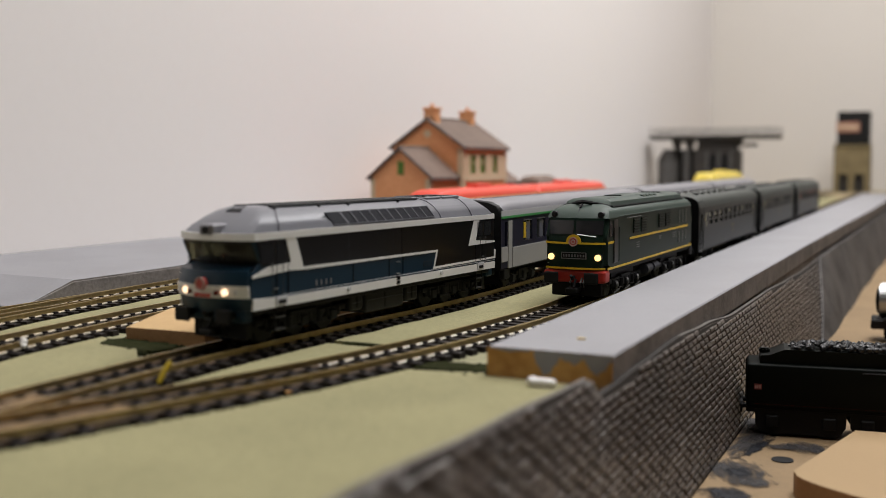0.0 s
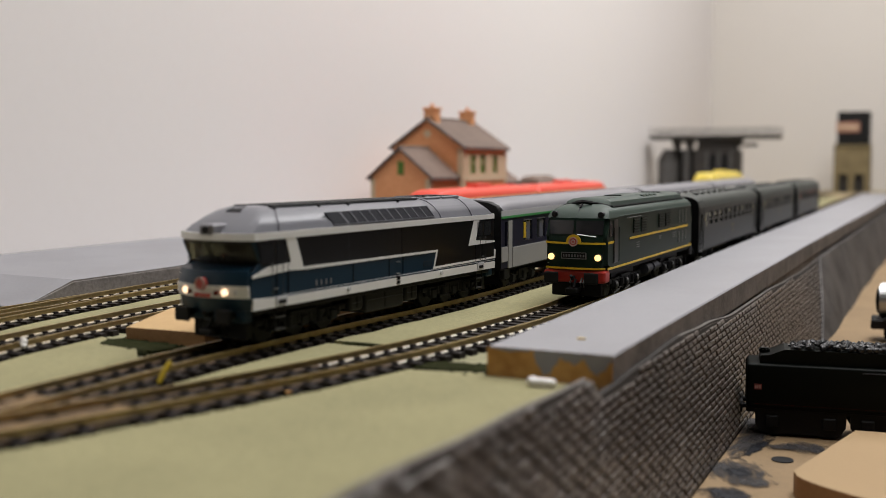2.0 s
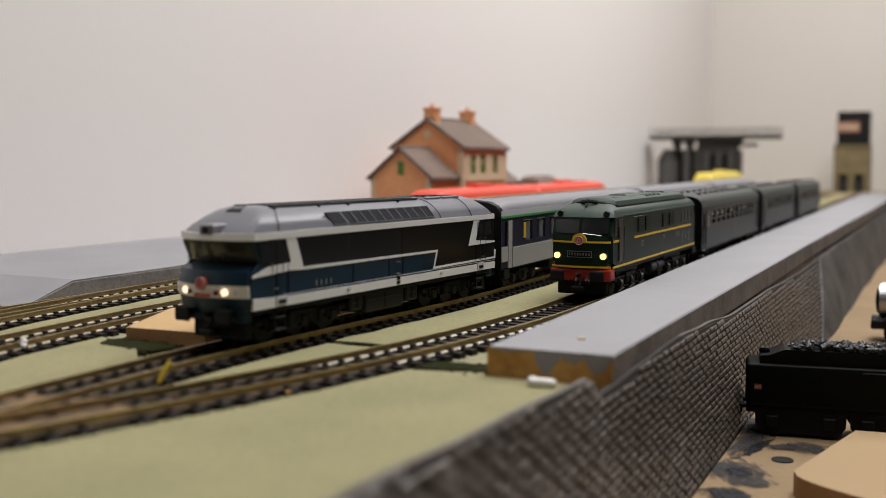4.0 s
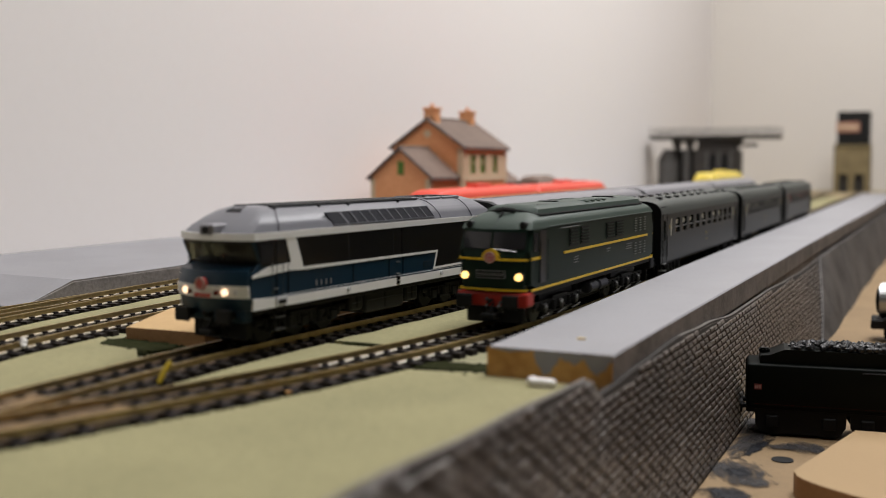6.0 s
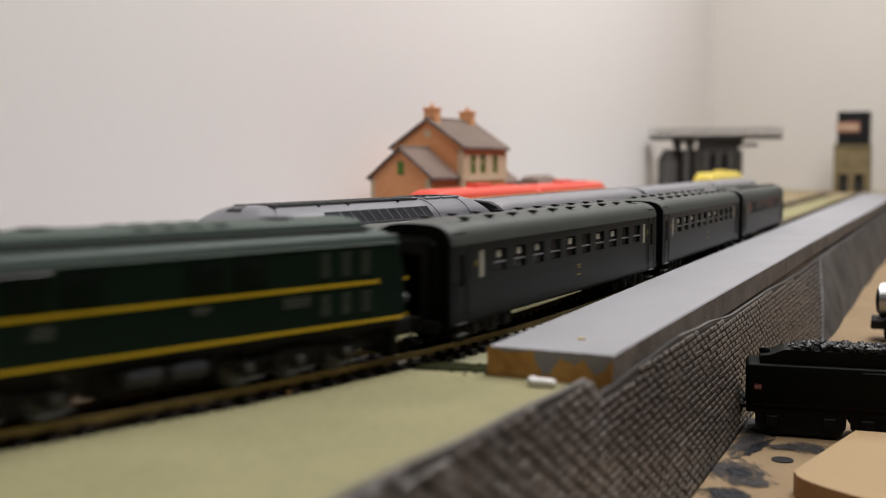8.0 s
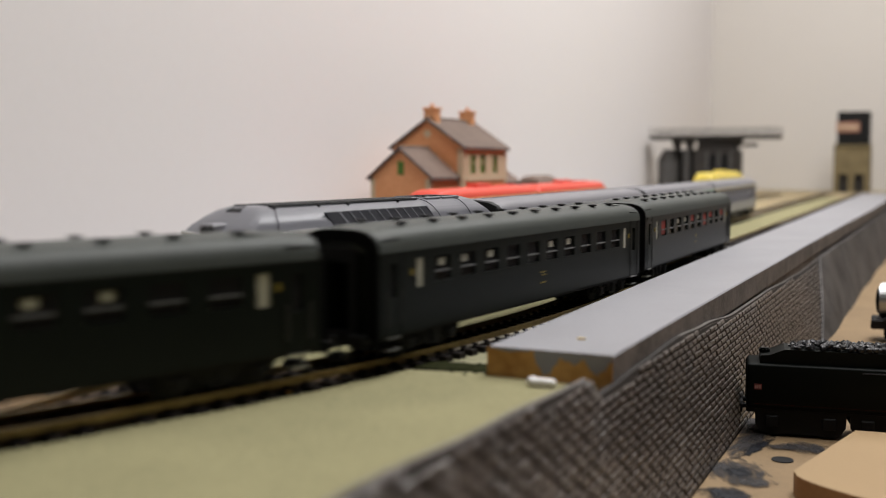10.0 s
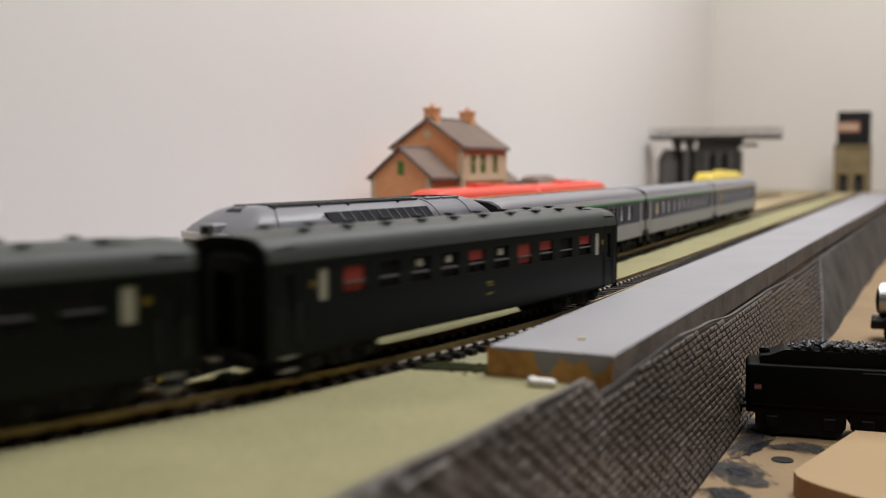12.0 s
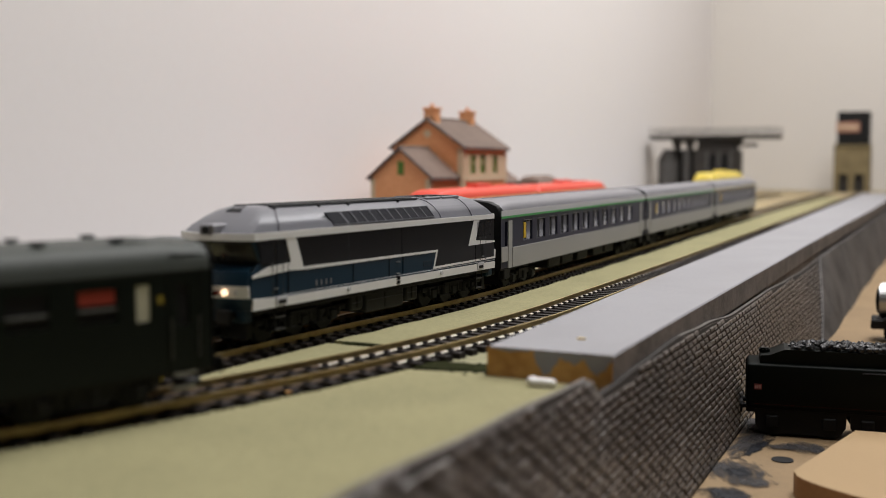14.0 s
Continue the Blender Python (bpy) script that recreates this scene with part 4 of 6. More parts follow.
def green_locomotive():
    ob = thing("diesel_locomotive", "dark green model diesel locomotive with yellow lining and red beam", "model locomotive")
    w, bul, h = 0.0155, 0.0030, 0.0905
    front = [(-h + 0.003, 0.0152), (-h, 0.0160), (-h, 0.0285), (-h + 0.0010, 0.0312), (-h + 0.0030, 0.0400)]
    bm = nosed(bmesh.new(), front, [(-y, z) for y, z in front[::-1]], w, bul, round_corner=0.0)
    bmesh.ops.bevel(bm, geom=[e for e in bm.edges if abs(e.verts[0].co.x) > w - 1e-5 and abs(e.verts[1].co.x) > w - 1e-5 and e.verts[0].co.x * e.verts[1].co.x > 0 and abs(e.verts[0].co.y - e.verts[1].co.y) < 0.004],
                    offset=0.0022, segments=4, affect="EDGES")
    part("body", bm, M["loco_green"], ob, smooth=30)
    bm = bmesh.new()
    roof_block(bm, [(0.0399, 0.0157, -h + 0.0032, h - 0.0032), (0.0420, 0.0151, -h + 0.0048, h - 0.0048), (0.0440, 0.0136, -h + 0.0080, h - 0.0080), (0.0457, 0.0110, -h + 0.0125, h - 0.0125), (0.0467, 0.0070, -h + 0.017, h - 0.017), (0.0470, 0.0025, -h + 0.02, h - 0.02)], 0.0026)
    roof = part("roof", bm, M["lit_green_roof"], ob, "domed roof, body green lightened for the light on it", smooth=45)
    bm = bmesh.new()
    lv = []
    for z, ww, d in ((0.0440, 0.0122, 0.0), (0.0474, 0.0112, 0.002), (0.0488, 0.0085, 0.004), (0.0492, 0.003, 0.006)):
        lv.append((z, ww, -h + 0.0175 + d, h - 0.014 - d))
    roof_block(bm, lv, 0.002)
    hatch = part("roof_hatch", bm, M["lit_green_roof"], roof, smooth=30)
    bm = bmesh.new()
    for s in (-1, 1):
        tube(bm, [(s * 0.0127, -h + 0.018, 0.0452), (s * 0.0127, h - 0.0145, 0.0452)], 0.00045, 5)
    tube(bm, [(-0.0127, -h + 0.018, 0.0452), (-0.006, -h + 0.0145, 0.0468), (0, -h + 0.0138, 0.0472), (0.006, -h + 0.0145, 0.0468), (0.0127, -h + 0.018, 0.0452)], 0.0005, 5)
    part("hatch_edge", bm, M["black"], hatch)
    for i in range(4):
        y = -0.006 + i * 0.0085
        for s in (-1, 1):
            part("vent_slot", box(bmesh.new(), s * 0.0075 - 0.0022, s * 0.0075 + 0.0022, y, y + 0.0045, 0.0478, 0.0492, 0.0003, 1), M["lit_green_roof"], hatch)
    part("fan", cyl(bmesh.new(), (0, 0.048, 0.0490), "z", 0.0055, 0.0012, 20), M["black"], hatch)
    part("fan", cyl(bmesh.new(), (0, -0.030, 0.0490), "z", 0.0045, 0.0012, 20), M["black"], hatch)
    for y0, y1, x0, x1 in ((-0.062, -0.050, 0.0015, 0.0080), (0.040, 0.046, 0.0030, 0.0085)):
        for s in (-1, 1):
            part("hatch_grille", box(bmesh.new(), *sorted((s * x0, s * x1)), y0, y1, 0.0476, 0.0490, 0.0003, 1), M["black"], hatch)
    for s in (-1, 1):
        part("roof_seam", tube(bmesh.new(), [(0, s * (h - 0.0010), 0.0405), (0, s * (h - 0.0050), 0.0440), (0, s * (h - 0.0110), 0.0460)], 0.0002, 4), M["louvre"], roof)
        part("gutter", tube(bmesh.new(), [(s * 0.0156, -0.0700, 0.0404), (s * 0.0156, 0.0860, 0.0404)], 0.00022, 4), M["lit_green_roof"], roof)
        part("hand_rail", tube(bmesh.new(), [(s * 0.0155, -0.0560, 0.0388), (s * 0.0163, -0.0555, 0.0390), (s * 0.0163, -0.0330, 0.0390), (s * 0.0155, -0.0325, 0.0388)], 0.0002, 4), M["dark_steel"], roof)
    bm = bmesh.new()
    tube(bm, [(-0.004, -h + 0.0125, 0.0470), (0, -h + 0.010, 0.0476), (0.004, -h + 0.0125, 0.0470)], 0.0011, 6)
    tube(bm, [(0, -h + 0.010, 0.0470), (0, -h + 0.0065, 0.0448)], 0.0005, 6)
    part("horn", bm, M["black"], roof)
    for s in (-1, 1):
        for x in (-0.0118, 0.0118):
            part("marker_lamp", cyl(bmesh.new(), (x, s * (h - 0.0035), 0.0416), "y", 0.0015, 0.0035, 12, bevel=0.0003), M["black"], roof)
    for s in (-1, 1):
        # windscreens
        for x0, x1 in ((-0.0135, -0.0006), (0.0006, 0.0135)):
            bow = lambda x, y: s * (y + bul * (1 - (x / w) ** 2))
            bm = strip(bmesh.new(), spread(x0, x1, 8), lambda x: (bow(x, h - 0.0012), 0.0322), lambda x: (bow(x, h - 0.0027), 0.0388), 0.0004)
            part("windscreen", bm, M["pane_dark"], ob)
        part("wiper", tube(bmesh.new(), [(0.0015, s * (h + 0.0026), 0.0322), (0.0105, s * (h + 0.0008), 0.0312)], 0.0002, 4), M["steel"], ob)
        for z in (0.0158, 0.0280):
            bm = bmesh.new()
            bow = lambda x, y: s * (y + bul * (1 - (x / w) ** 2))
            strip(bm, spread(-0.0150, 0.0150, 16), lambda x: (bow(x, h), z - 0.00045), lambda x: (bow(x, h), z + 0.00045), 0.0004)
            part("lining", bm, M["yellow"], ob, "yellow lining")
        bm = bmesh.new()
        front_plate(bm, h, [(0.0037 * math.cos(a), 0.0288 + 0.0034 * math.sin(a)) for a in [k * math.pi / 12 for k in range(-1, 14)]], 0.0006, s, bul, w)
        part("badge_surround", bm, M["yellow"], ob)
        badge = part("badge", cyl(bmesh.new(), (0, s * (h + 0.0034), 0.0288), "y", 0.0022, 0.0012, 20), M["badge_red"], ob, "round red badge")
        part("badge_rim", ring_of(bmesh.new(), (0, s * (h + 0.0041), 0.0288), 0.0020, 0.0003), M["badge_pale"], badge)
        part("badge_mark", ring_of(bmesh.new(), (0, s * (h + 0.0041), 0.0288), 0.0009, 0.0003, 10), M["badge_pale"], badge)
        bm = bmesh.new()
        front_plate(bm, h, [(-0.0062, 0.0205), (0.0062, 0.0205), (0.0062, 0.0236), (-0.0062, 0.0236)], 0.0004, s, bul, w)
        plate_ob = part("number_plate", bm, M["black"], ob, "black number plate")
        bm = bmesh.new()
        for i in range(8):
            x = -0.0050 + i * 0.00143
            front_plate(bm, h, [(x - 0.0003, 0.0214), (x + 0.0003, 0.0214), (x + 0.0003, 0.0226), (x - 0.0003, 0.0226)], 0.0006, s, bul, w)
        part("lettering", bm, M["bar_grey"], plate_ob)
        bm = bmesh.new()
        for x0, x1, z0, z1 in ((-0.0062, 0.0062, 0.0204, 0.0207), (-0.0062, 0.0062, 0.0233, 0.0236), (-0.0063, -0.0060, 0.0204, 0.0236), (0.0060, 0.0063, 0.0204, 0.0236)):
            strip(bm, spread(x0, x1, 6), lambda x: (bow(x, h), z0), lambda x: (bow(x, h), z1), 0.0006)
        part("plate_rim", bm, M["bar_grey"], plate_ob)
        for x in (-0.0117, 0.0119):
            ring = part("lamp_ring", cyl(bmesh.new(), (x, s * (h + 0.0012), 0.0212), "y", 0.0019, 0.0014, 18), M["dark_steel"], ob)
            part("headlamp", cyl(bmesh.new(), (x, s * (h + 0.0018), 0.0212), "y", 0.0015, 0.0018, 18), M["lamp_warm"] if s < 0 else M["pane_grey"], ob, "lit headlamp" if s < 0 else "unlit headlamp")
        bm = bmesh.new()
        box(bm, -0.0156, 0.0156, min(s * (h - 0.006), s * (h + 0.0020)), max(s * (h - 0.006), s * (h + 0.0020)), 0.0088, 0.0148, 0.0010, 2)
        part("buffer_beam", bm, M["red"] if s < 0 else M["black"], ob, "red buffer beam" if s < 0 else "")
        buffers(ob, s * (h + 0.0020), s, 0.0115, 0.0034)
        for x in (-0.0012, 0.0040, 0.0055):
            part("air_hose", tube(bmesh.new(), [(x, s * (h + 0.002), 0.0110), (x, s * (h + 0.0045), 0.0090), (x, s * (h + 0.0035), 0.0070)], 0.0005), M["dark_steel"], ob)
        bm = bmesh.new()
        box(bm, -0.0125, 0.0125, min(s * (h - 0.004), s * (h - 0.001)), max(s * (h - 0.004), s * (h - 0.001)), 0.0020, 0.0088, 0.0005, 1)
        part("guard_iron", bm, M["black"], ob)
    for s in (-1, 1):
        part("lining", plate(bmesh.new(), s, w, [(-0.0883, 0.0150), (0.0883, 0.0150), (0.0883, 0.0160), (-0.0883, 0.0160)], 0.0003), M["yellow"], ob, "yellow lining")
        part("lining", plate(bmesh.new(), s, w, [(-0.0511, 0.0276), (0.0777, 0.0276), (0.0777, 0.0287), (-0.0511, 0.0287)], 0.0003), M["yellow"], ob, "yellow lining")
        part("lining", plate(bmesh.new(), s, w, [(-0.0883, 0.0276), (-0.0777, 0.0276), (-0.0777, 0.0287), (-0.0883, 0.0287)], 0.0003), M["yellow"], ob, "yellow lining")
        part("cab_window", plate(bmesh.new(), s, w, [(-0.0861, 0.0310), (-0.0811, 0.0310), (-0.0811, 0.0385), (-0.0861, 0.0385)], 0.0003), M["pane_dark"], ob)
        part("cab_door", plate(bmesh.new(), s, w, [(-0.0794, 0.0178), (-0.0727, 0.0178), (-0.0727, 0.0390), (-0.0794, 0.0390)], 0.0003), M["black_gloss"], ob)
        for y in (-0.0802, -0.0720):
            part("handrail", tube(bmesh.new(), [(s * w, y, 0.0183), (s * (w + 0.0008), y, 0.0185), (s * (w + 0.0008), y, 0.0350), (s * w, y, 0.0352)], 0.0002, 5), M["black"], ob)
        for y, wd in ((-0.0445, 0.011), (-0.0300, 0.011), (0.0067, 0.012), (0.0217, 0.012)):
            panel = part("side_panel", plate(bmesh.new(), s, w, [(y, 0.0305), (y + wd, 0.0305), (y + wd, 0.0382), (y, 0.0382)], 0.00035), M["black"], ob, "black louvred side panel")
            bm = bmesh.new()
            for k in range(5):
                z = 0.0312 + k * 0.0014
                plate(bm, s, w + 0.0003, [(y + 0.0005, z), (y + wd - 0.0005, z), (y + wd - 0.0005, z + 0.0006), (y + 0.0005, z + 0.0006)], 0.0004)
            part("louvre_slat", bm, M["loco_green"], panel)
        for i in range(3):
            y = 0.0535 + i * 0.0083
            bm = bmesh.new()
            for k in range(6):
                z = 0.0312 + k * 0.0013
                plate(bm, s, w, [(y, z), (y + 0.0035, z), (y + 0.0035, z + 0.0005), (y, z + 0.0005)], 0.0004)
            part("louvre_slat", bm, M["grille_pale"], ob, "pale louvre slats")
            bm = bmesh.new()
            for k in range(5):
                z = 0.0192 + k * 0.0014
                plate(bm, s, w, [(y, z), (y + 0.0035, z), (y + 0.0035, z + 0.0005), (y, z + 0.0005)], 0.0004)
            part("louvre_slat", bm, M["grille_pale"], ob)
        bars(ob, "inscription", M["bar_grey"], [(-0.0355, 0.0252 - 0.0012 * k, 0.006, 0.0004) for k in range(3)] + [(0.0105, 0.0255, 0.0055, 0.0007), (0.0105, 0.0243, 0.0040, 0.0004)] + [(0.0440, 0.0256 - 0.0012 * k, 0.010, 0.0004) for k in range(3)], s, w)
    bm = bmesh.new()
    box(bm, -0.0150, 0.0150, -h + 0.004, h - 0.004, 0.0128, 0.0156, 0.0004, 1)
    part("underframe", bm, M["black"], ob)
    for y0, y1 in ((-0.0135, -0.001), (0.0005, 0.0135)):
        part("tank", cyl(bmesh.new(), (0.0125, (y0 + y1) / 2, 0.0088), "y", 0.0028, y1 - y0 - 0.001, 14, bevel=0.0006), M["louvre"], ob, "grey air reservoir")
        part("tank", cyl(bmesh.new(), (-0.0125, (y0 + y1) / 2, 0.0088), "y", 0.0028, y1 - y0 - 0.001, 14, bevel=0.0006), M["louvre"], ob, "grey air reservoir")
    # black block between the bogies, put in for the underfloor's shade
    part("fuel_tank", box(bmesh.new(), -0.0096, 0.0096, -0.0190, 0.0140, 0.0030, 0.0130, 0.0008, 1), M["black"], ob)
    for y in (-0.0511, 0.046):
        bogie(ob, y, (-0.0190, 0.0, 0.0190), 0.0062, 0.0285, True)
    return ob


def carriage_roof(L, w, z0, top, mat, parent, label, low=0.45):
    """A barrel roof whose ends slope down."""
    prof = []
    n = 12
    for i in range(n + 1):
        a = math.pi * i / n
        prof.append((w * math.copysign(abs(math.cos(a)) ** 0.55, math.cos(a)), z0 + (top - z0) * math.sin(a) ** 0.85))
    rings = []
    for y, k in ((-L / 2, low), (-L / 2 + 0.002, 0.45 + low * 0.55), (-L / 2 + 0.006, 0.90), (-L / 2 + 0.012, 1.0), (L / 2 - 0.012, 1.0), (L / 2 - 0.006, 0.90), (L / 2 - 0.002, 0.45 + low * 0.55), (L / 2, low)):
        rings.append([(x * (0.97 + 0.03 * k), y, z0 + (z - z0) * k) for x, z in prof])
    return part("roof", loft(bmesh.new(), rings), mat, parent, label, smooth=40)


def shell(parent, L, w, z0, z1, holes, mat, label="", depth=0.0012):
    """Side walls with window openings, closed by end walls with a gangway opening."""
    for s in (-1, 1):
        bm = bmesh.new()
        holed(bm, lambda u, v, d: (s * (w - d), u, v), -L / 2, L / 2, z0, z1, holes, depth)
        part("side", bm, mat, parent, label)
    for s in (-1, 1):
        bm = bmesh.new()
        holed(bm, lambda u, v, d: (u, s * (L / 2 - d), v), -w, w, z0, z1, [(-0.005, 0.005, z0 + 0.002, z1 - 0.004)], 0.002)
        part("end_wall", bm, M["black"], parent)
        bm = bmesh.new()
        for k in range(3):
            y = s * (L / 2 + 0.0004 + k * 0.0008)
            holed(bm, lambda u, v, d: (u, y + s * (0.0006 - d), v), -0.0075, 0.0075, z0 - 0.001, z1 + 0.001, [(-0.0045, 0.0045, z0 + 0.002, z1 - 0.003)], 0.0008)
        part("gangway", bm, M["black"], parent, "black rubber gangway")
    part("floor_pan", box(bmesh.new(), -w + 0.0005, w - 0.0005, -L / 2 + 0.0006, L / 2 - 0.0006, z0 - 0.0012, z0 + 0.0008), M["black"], parent)


def green_coach(L, reds, creams):
    ob = thing("passenger_coach", "dark green model passenger coach with grey-green roof", "model coach", group="green train coaches")
    w, z0, z1 = 0.0155, 0.0115, 0.0395
    centres = [-0.0795 + 0.0184 * i for i in range(10)]
    holes = [(c - 0.0056, c + 0.0056, 0.0272, 0.0360) for c in centres]
    small = [(-L / 2 + 0.0228, -L / 2 + 0.0266, 0.0262, 0.0362), (L / 2 - 0.0226, L / 2 - 0.0186, 0.0262, 0.0362)]
    doors = [(-L / 2 + 0.0062, -L / 2 + 0.0102, 0.0240, 0.0355), (L / 2 - 0.0102, L / 2 - 0.0062, 0.0240, 0.0355)]
    shell(ob, L, w, z0, z1, holes + small + doors, M["coach_green"])
    carriage_roof(L, w + 0.0002, z1 - 0.0004, 0.0478, M["coach_roof"], ob, "grey green rounded roof", 0.90)
    part("interior", box(bmesh.new(), -0.0105, 0.0105, -L / 2 + 0.004, L / 2 - 0.004, z0 + 0.0008, z1 - 0.001), M["black"], ob)
    for s in (-1, 1):
        for i, h in enumerate(holes):
            pane = part("window", plate(bmesh.new(), s, w - 0.0012, [(h[0], h[2]), (h[1], h[2]), (h[1], h[3]), (h[0], h[3])], 0.0002), M["pane_dark"], ob)
            part("window_bar", box(bmesh.new(), *sorted((s * (w - 0.0009), s * (w + 0.0001))), h[0] + 0.0003, h[1] - 0.0003, 0.0304, 0.0309), M["bar_grey"], pane)
            if i in reds:
                low = 0.0278 if reds[i] > 1 else 0.0320
                part("blind", plate(bmesh.new(), s, w - 0.0009, [(h[0] + 0.0006, low), (h[1] - 0.0006, low), (h[1] - 0.0006, 0.0357), (h[0] + 0.0006, 0.0357)], 0.0003), M["blind_red"], pane, "red window blind")
            # cream patches; in the first coach they paint in light through the windows
            if i in creams:
                k = creams[i]
                part("blind", plate(bmesh.new(), s, w - 0.0009, [(h[0] + k, 0.0325), (h[0] + k + 0.0035, 0.0325), (h[0] + k + 0.0035, 0.0350), (h[0] + k, 0.0350)], 0.0003), M["window_cream"], pane, "cream patch for curtain scraps and light through the glass")
        for h in small:
            part("frosted_window", plate(bmesh.new(), s, w - 0.0006, [(h[0], h[2]), (h[1], h[2]), (h[1], h[3]), (h[0], h[3])], 0.0003), M["window_cream"], ob, "frosted cream window")
        for h in doors:
            part("door_window", plate(bmesh.new(), s, w - 0.0012, [(h[0], h[2]), (h[1], h[2]), (h[1], h[3]), (h[0], h[3])], 0.0002), M["pane_dark"], ob)
            for y in (h[0] - 0.0022, h[1] + 0.0022):
                part("handrail", tube(bmesh.new(), [(s * (w + 0.0006), y, 0.0150), (s * (w + 0.0006), y, 0.0265)], 0.00022, 5), M["dark_steel"], ob)
            for y in (h[0] - 0.0030, h[1] + 0.0030):
                part("door_seam", plate(bmesh.new(), s, w, [(y - 0.00012, z0), (y + 0.00012, z0), (y + 0.00012, z1), (y - 0.00012, z1)], 0.0002), M["black"], ob)
            for z in (0.0065, 0.0105):
                part("step", box(bmesh.new(), *sorted((s * (w - 0.003), s * (w + 0.0003))), h[0] - 0.0015, h[1] + 0.0015, z, z + 0.0006), M["steel"], ob)
        bars(ob, "inscription", M["yellow_dull"], [(0.0035, 0.0226, 0.0046, 0.0006), (0.0040, 0.0214, 0.0036, 0.0005), (0.0035, 0.0182, 0.0046, 0.0006), (-L / 2 + 0.0195, 0.0318, 0.0016, 0.0022), (L / 2 - 0.0155, 0.0318, 0.0016, 0.0022)], s, w)
        for i in range(10):
            y = -0.0955 + i * 0.0212
            bm = bmesh.new()
            cyl(bm, (s * 0.0082, y, 0.0472), "z", 0.0011, 0.0018, 10)
            box(bm, s * 0.0082 - 0.0018, s * 0.0082 + 0.0018, y - 0.0016, y + 0.0016, 0.0478, 0.0486, 0.0003, 1)
            part("roof_vent", bm, M["black"], ob)
        for f in (-1, 1):
            part("roof_rail", tube(bmesh.new(), [(s * 0.0145, f * (L / 2 - 0.0015), 0.0432), (s * 0.0148, f * (L / 2 - 0.012), 0.0436)], 0.0003, 5), M["black"], ob)
            part("roof_rail", tube(bmesh.new(), [(s * 0.0095, f * (L / 2 - 0.008), 0.0464), (s * 0.010, f * (L / 2 - 0.024), 0.0474)], 0.0003, 5), M["black"], ob)
    # black end frames that follow the roof's arch
    for s in (-1, 1):
        arch = [(-w, z0 - 0.001), (-w, z1)] + [(w * math.copysign(abs(math.cos(a)) ** 0.55, math.cos(a)), z1 + (0.0468 - z1) * math.sin(a) ** 0.85) for a in [math.pi * (1 - k / 10) for k in range(1, 10)]] + [(w, z1), (w, z0 - 0.001)]
        inner = [(x * 0.74, z0 + 0.001 + (z - z0) * 0.86) for x, z in arch]
        bm = bmesh.new()
        rings = [[(x, s * (L / 2 + d), z) for x, z in pts] for pts, d in ((arch, 0.0001), (arch, 0.0012), (inner, 0.0014), (inner, -0.0006))]
        loft(bm, rings, closed=False, caps=False)
        part("end_frame", bm, M["end_black"], ob, "matt black coach end")
        part("end_door", box(bmesh.new(), -0.0046, 0.0046, *sorted((s * (L / 2 - 0.0030), s * (L / 2 - 0.0022))), z0 + 0.002, z1 - 0.003), M["end_black"], ob)
    for y in (-0.018, 0.010, 0.024):
        bm = bmesh.new()
        box(bm, -0.0100, 0.0100, y - 0.005, y + 0.005, 0.0094, 0.0110, 0.0005, 1)
        part("underfloor_box", bm, M["black"], ob)
    for y in (-0.0850, 0.0850):
        bogie(ob, y, (-0.0135, 0.0135), 0.0055, 0.0200)
    for s in (-1, 1):
        buffers(ob, s * (L / 2 + 0.0005), s, 0.0110, 0.0028)
        part("coupling", box(bmesh.new(), -0.0014, 0.0014, *sorted((s * (L / 2 - 0.004), s * (L / 2 + 0.0098))), 0.0082, 0.0100, 0.0004, 1), M["black"], ob)
    # the body sits low on its bogies
    for piece in ob.children:
        if not piece.name.startswith("bogie"):
            piece.location.z -= 0.0020
    return ob


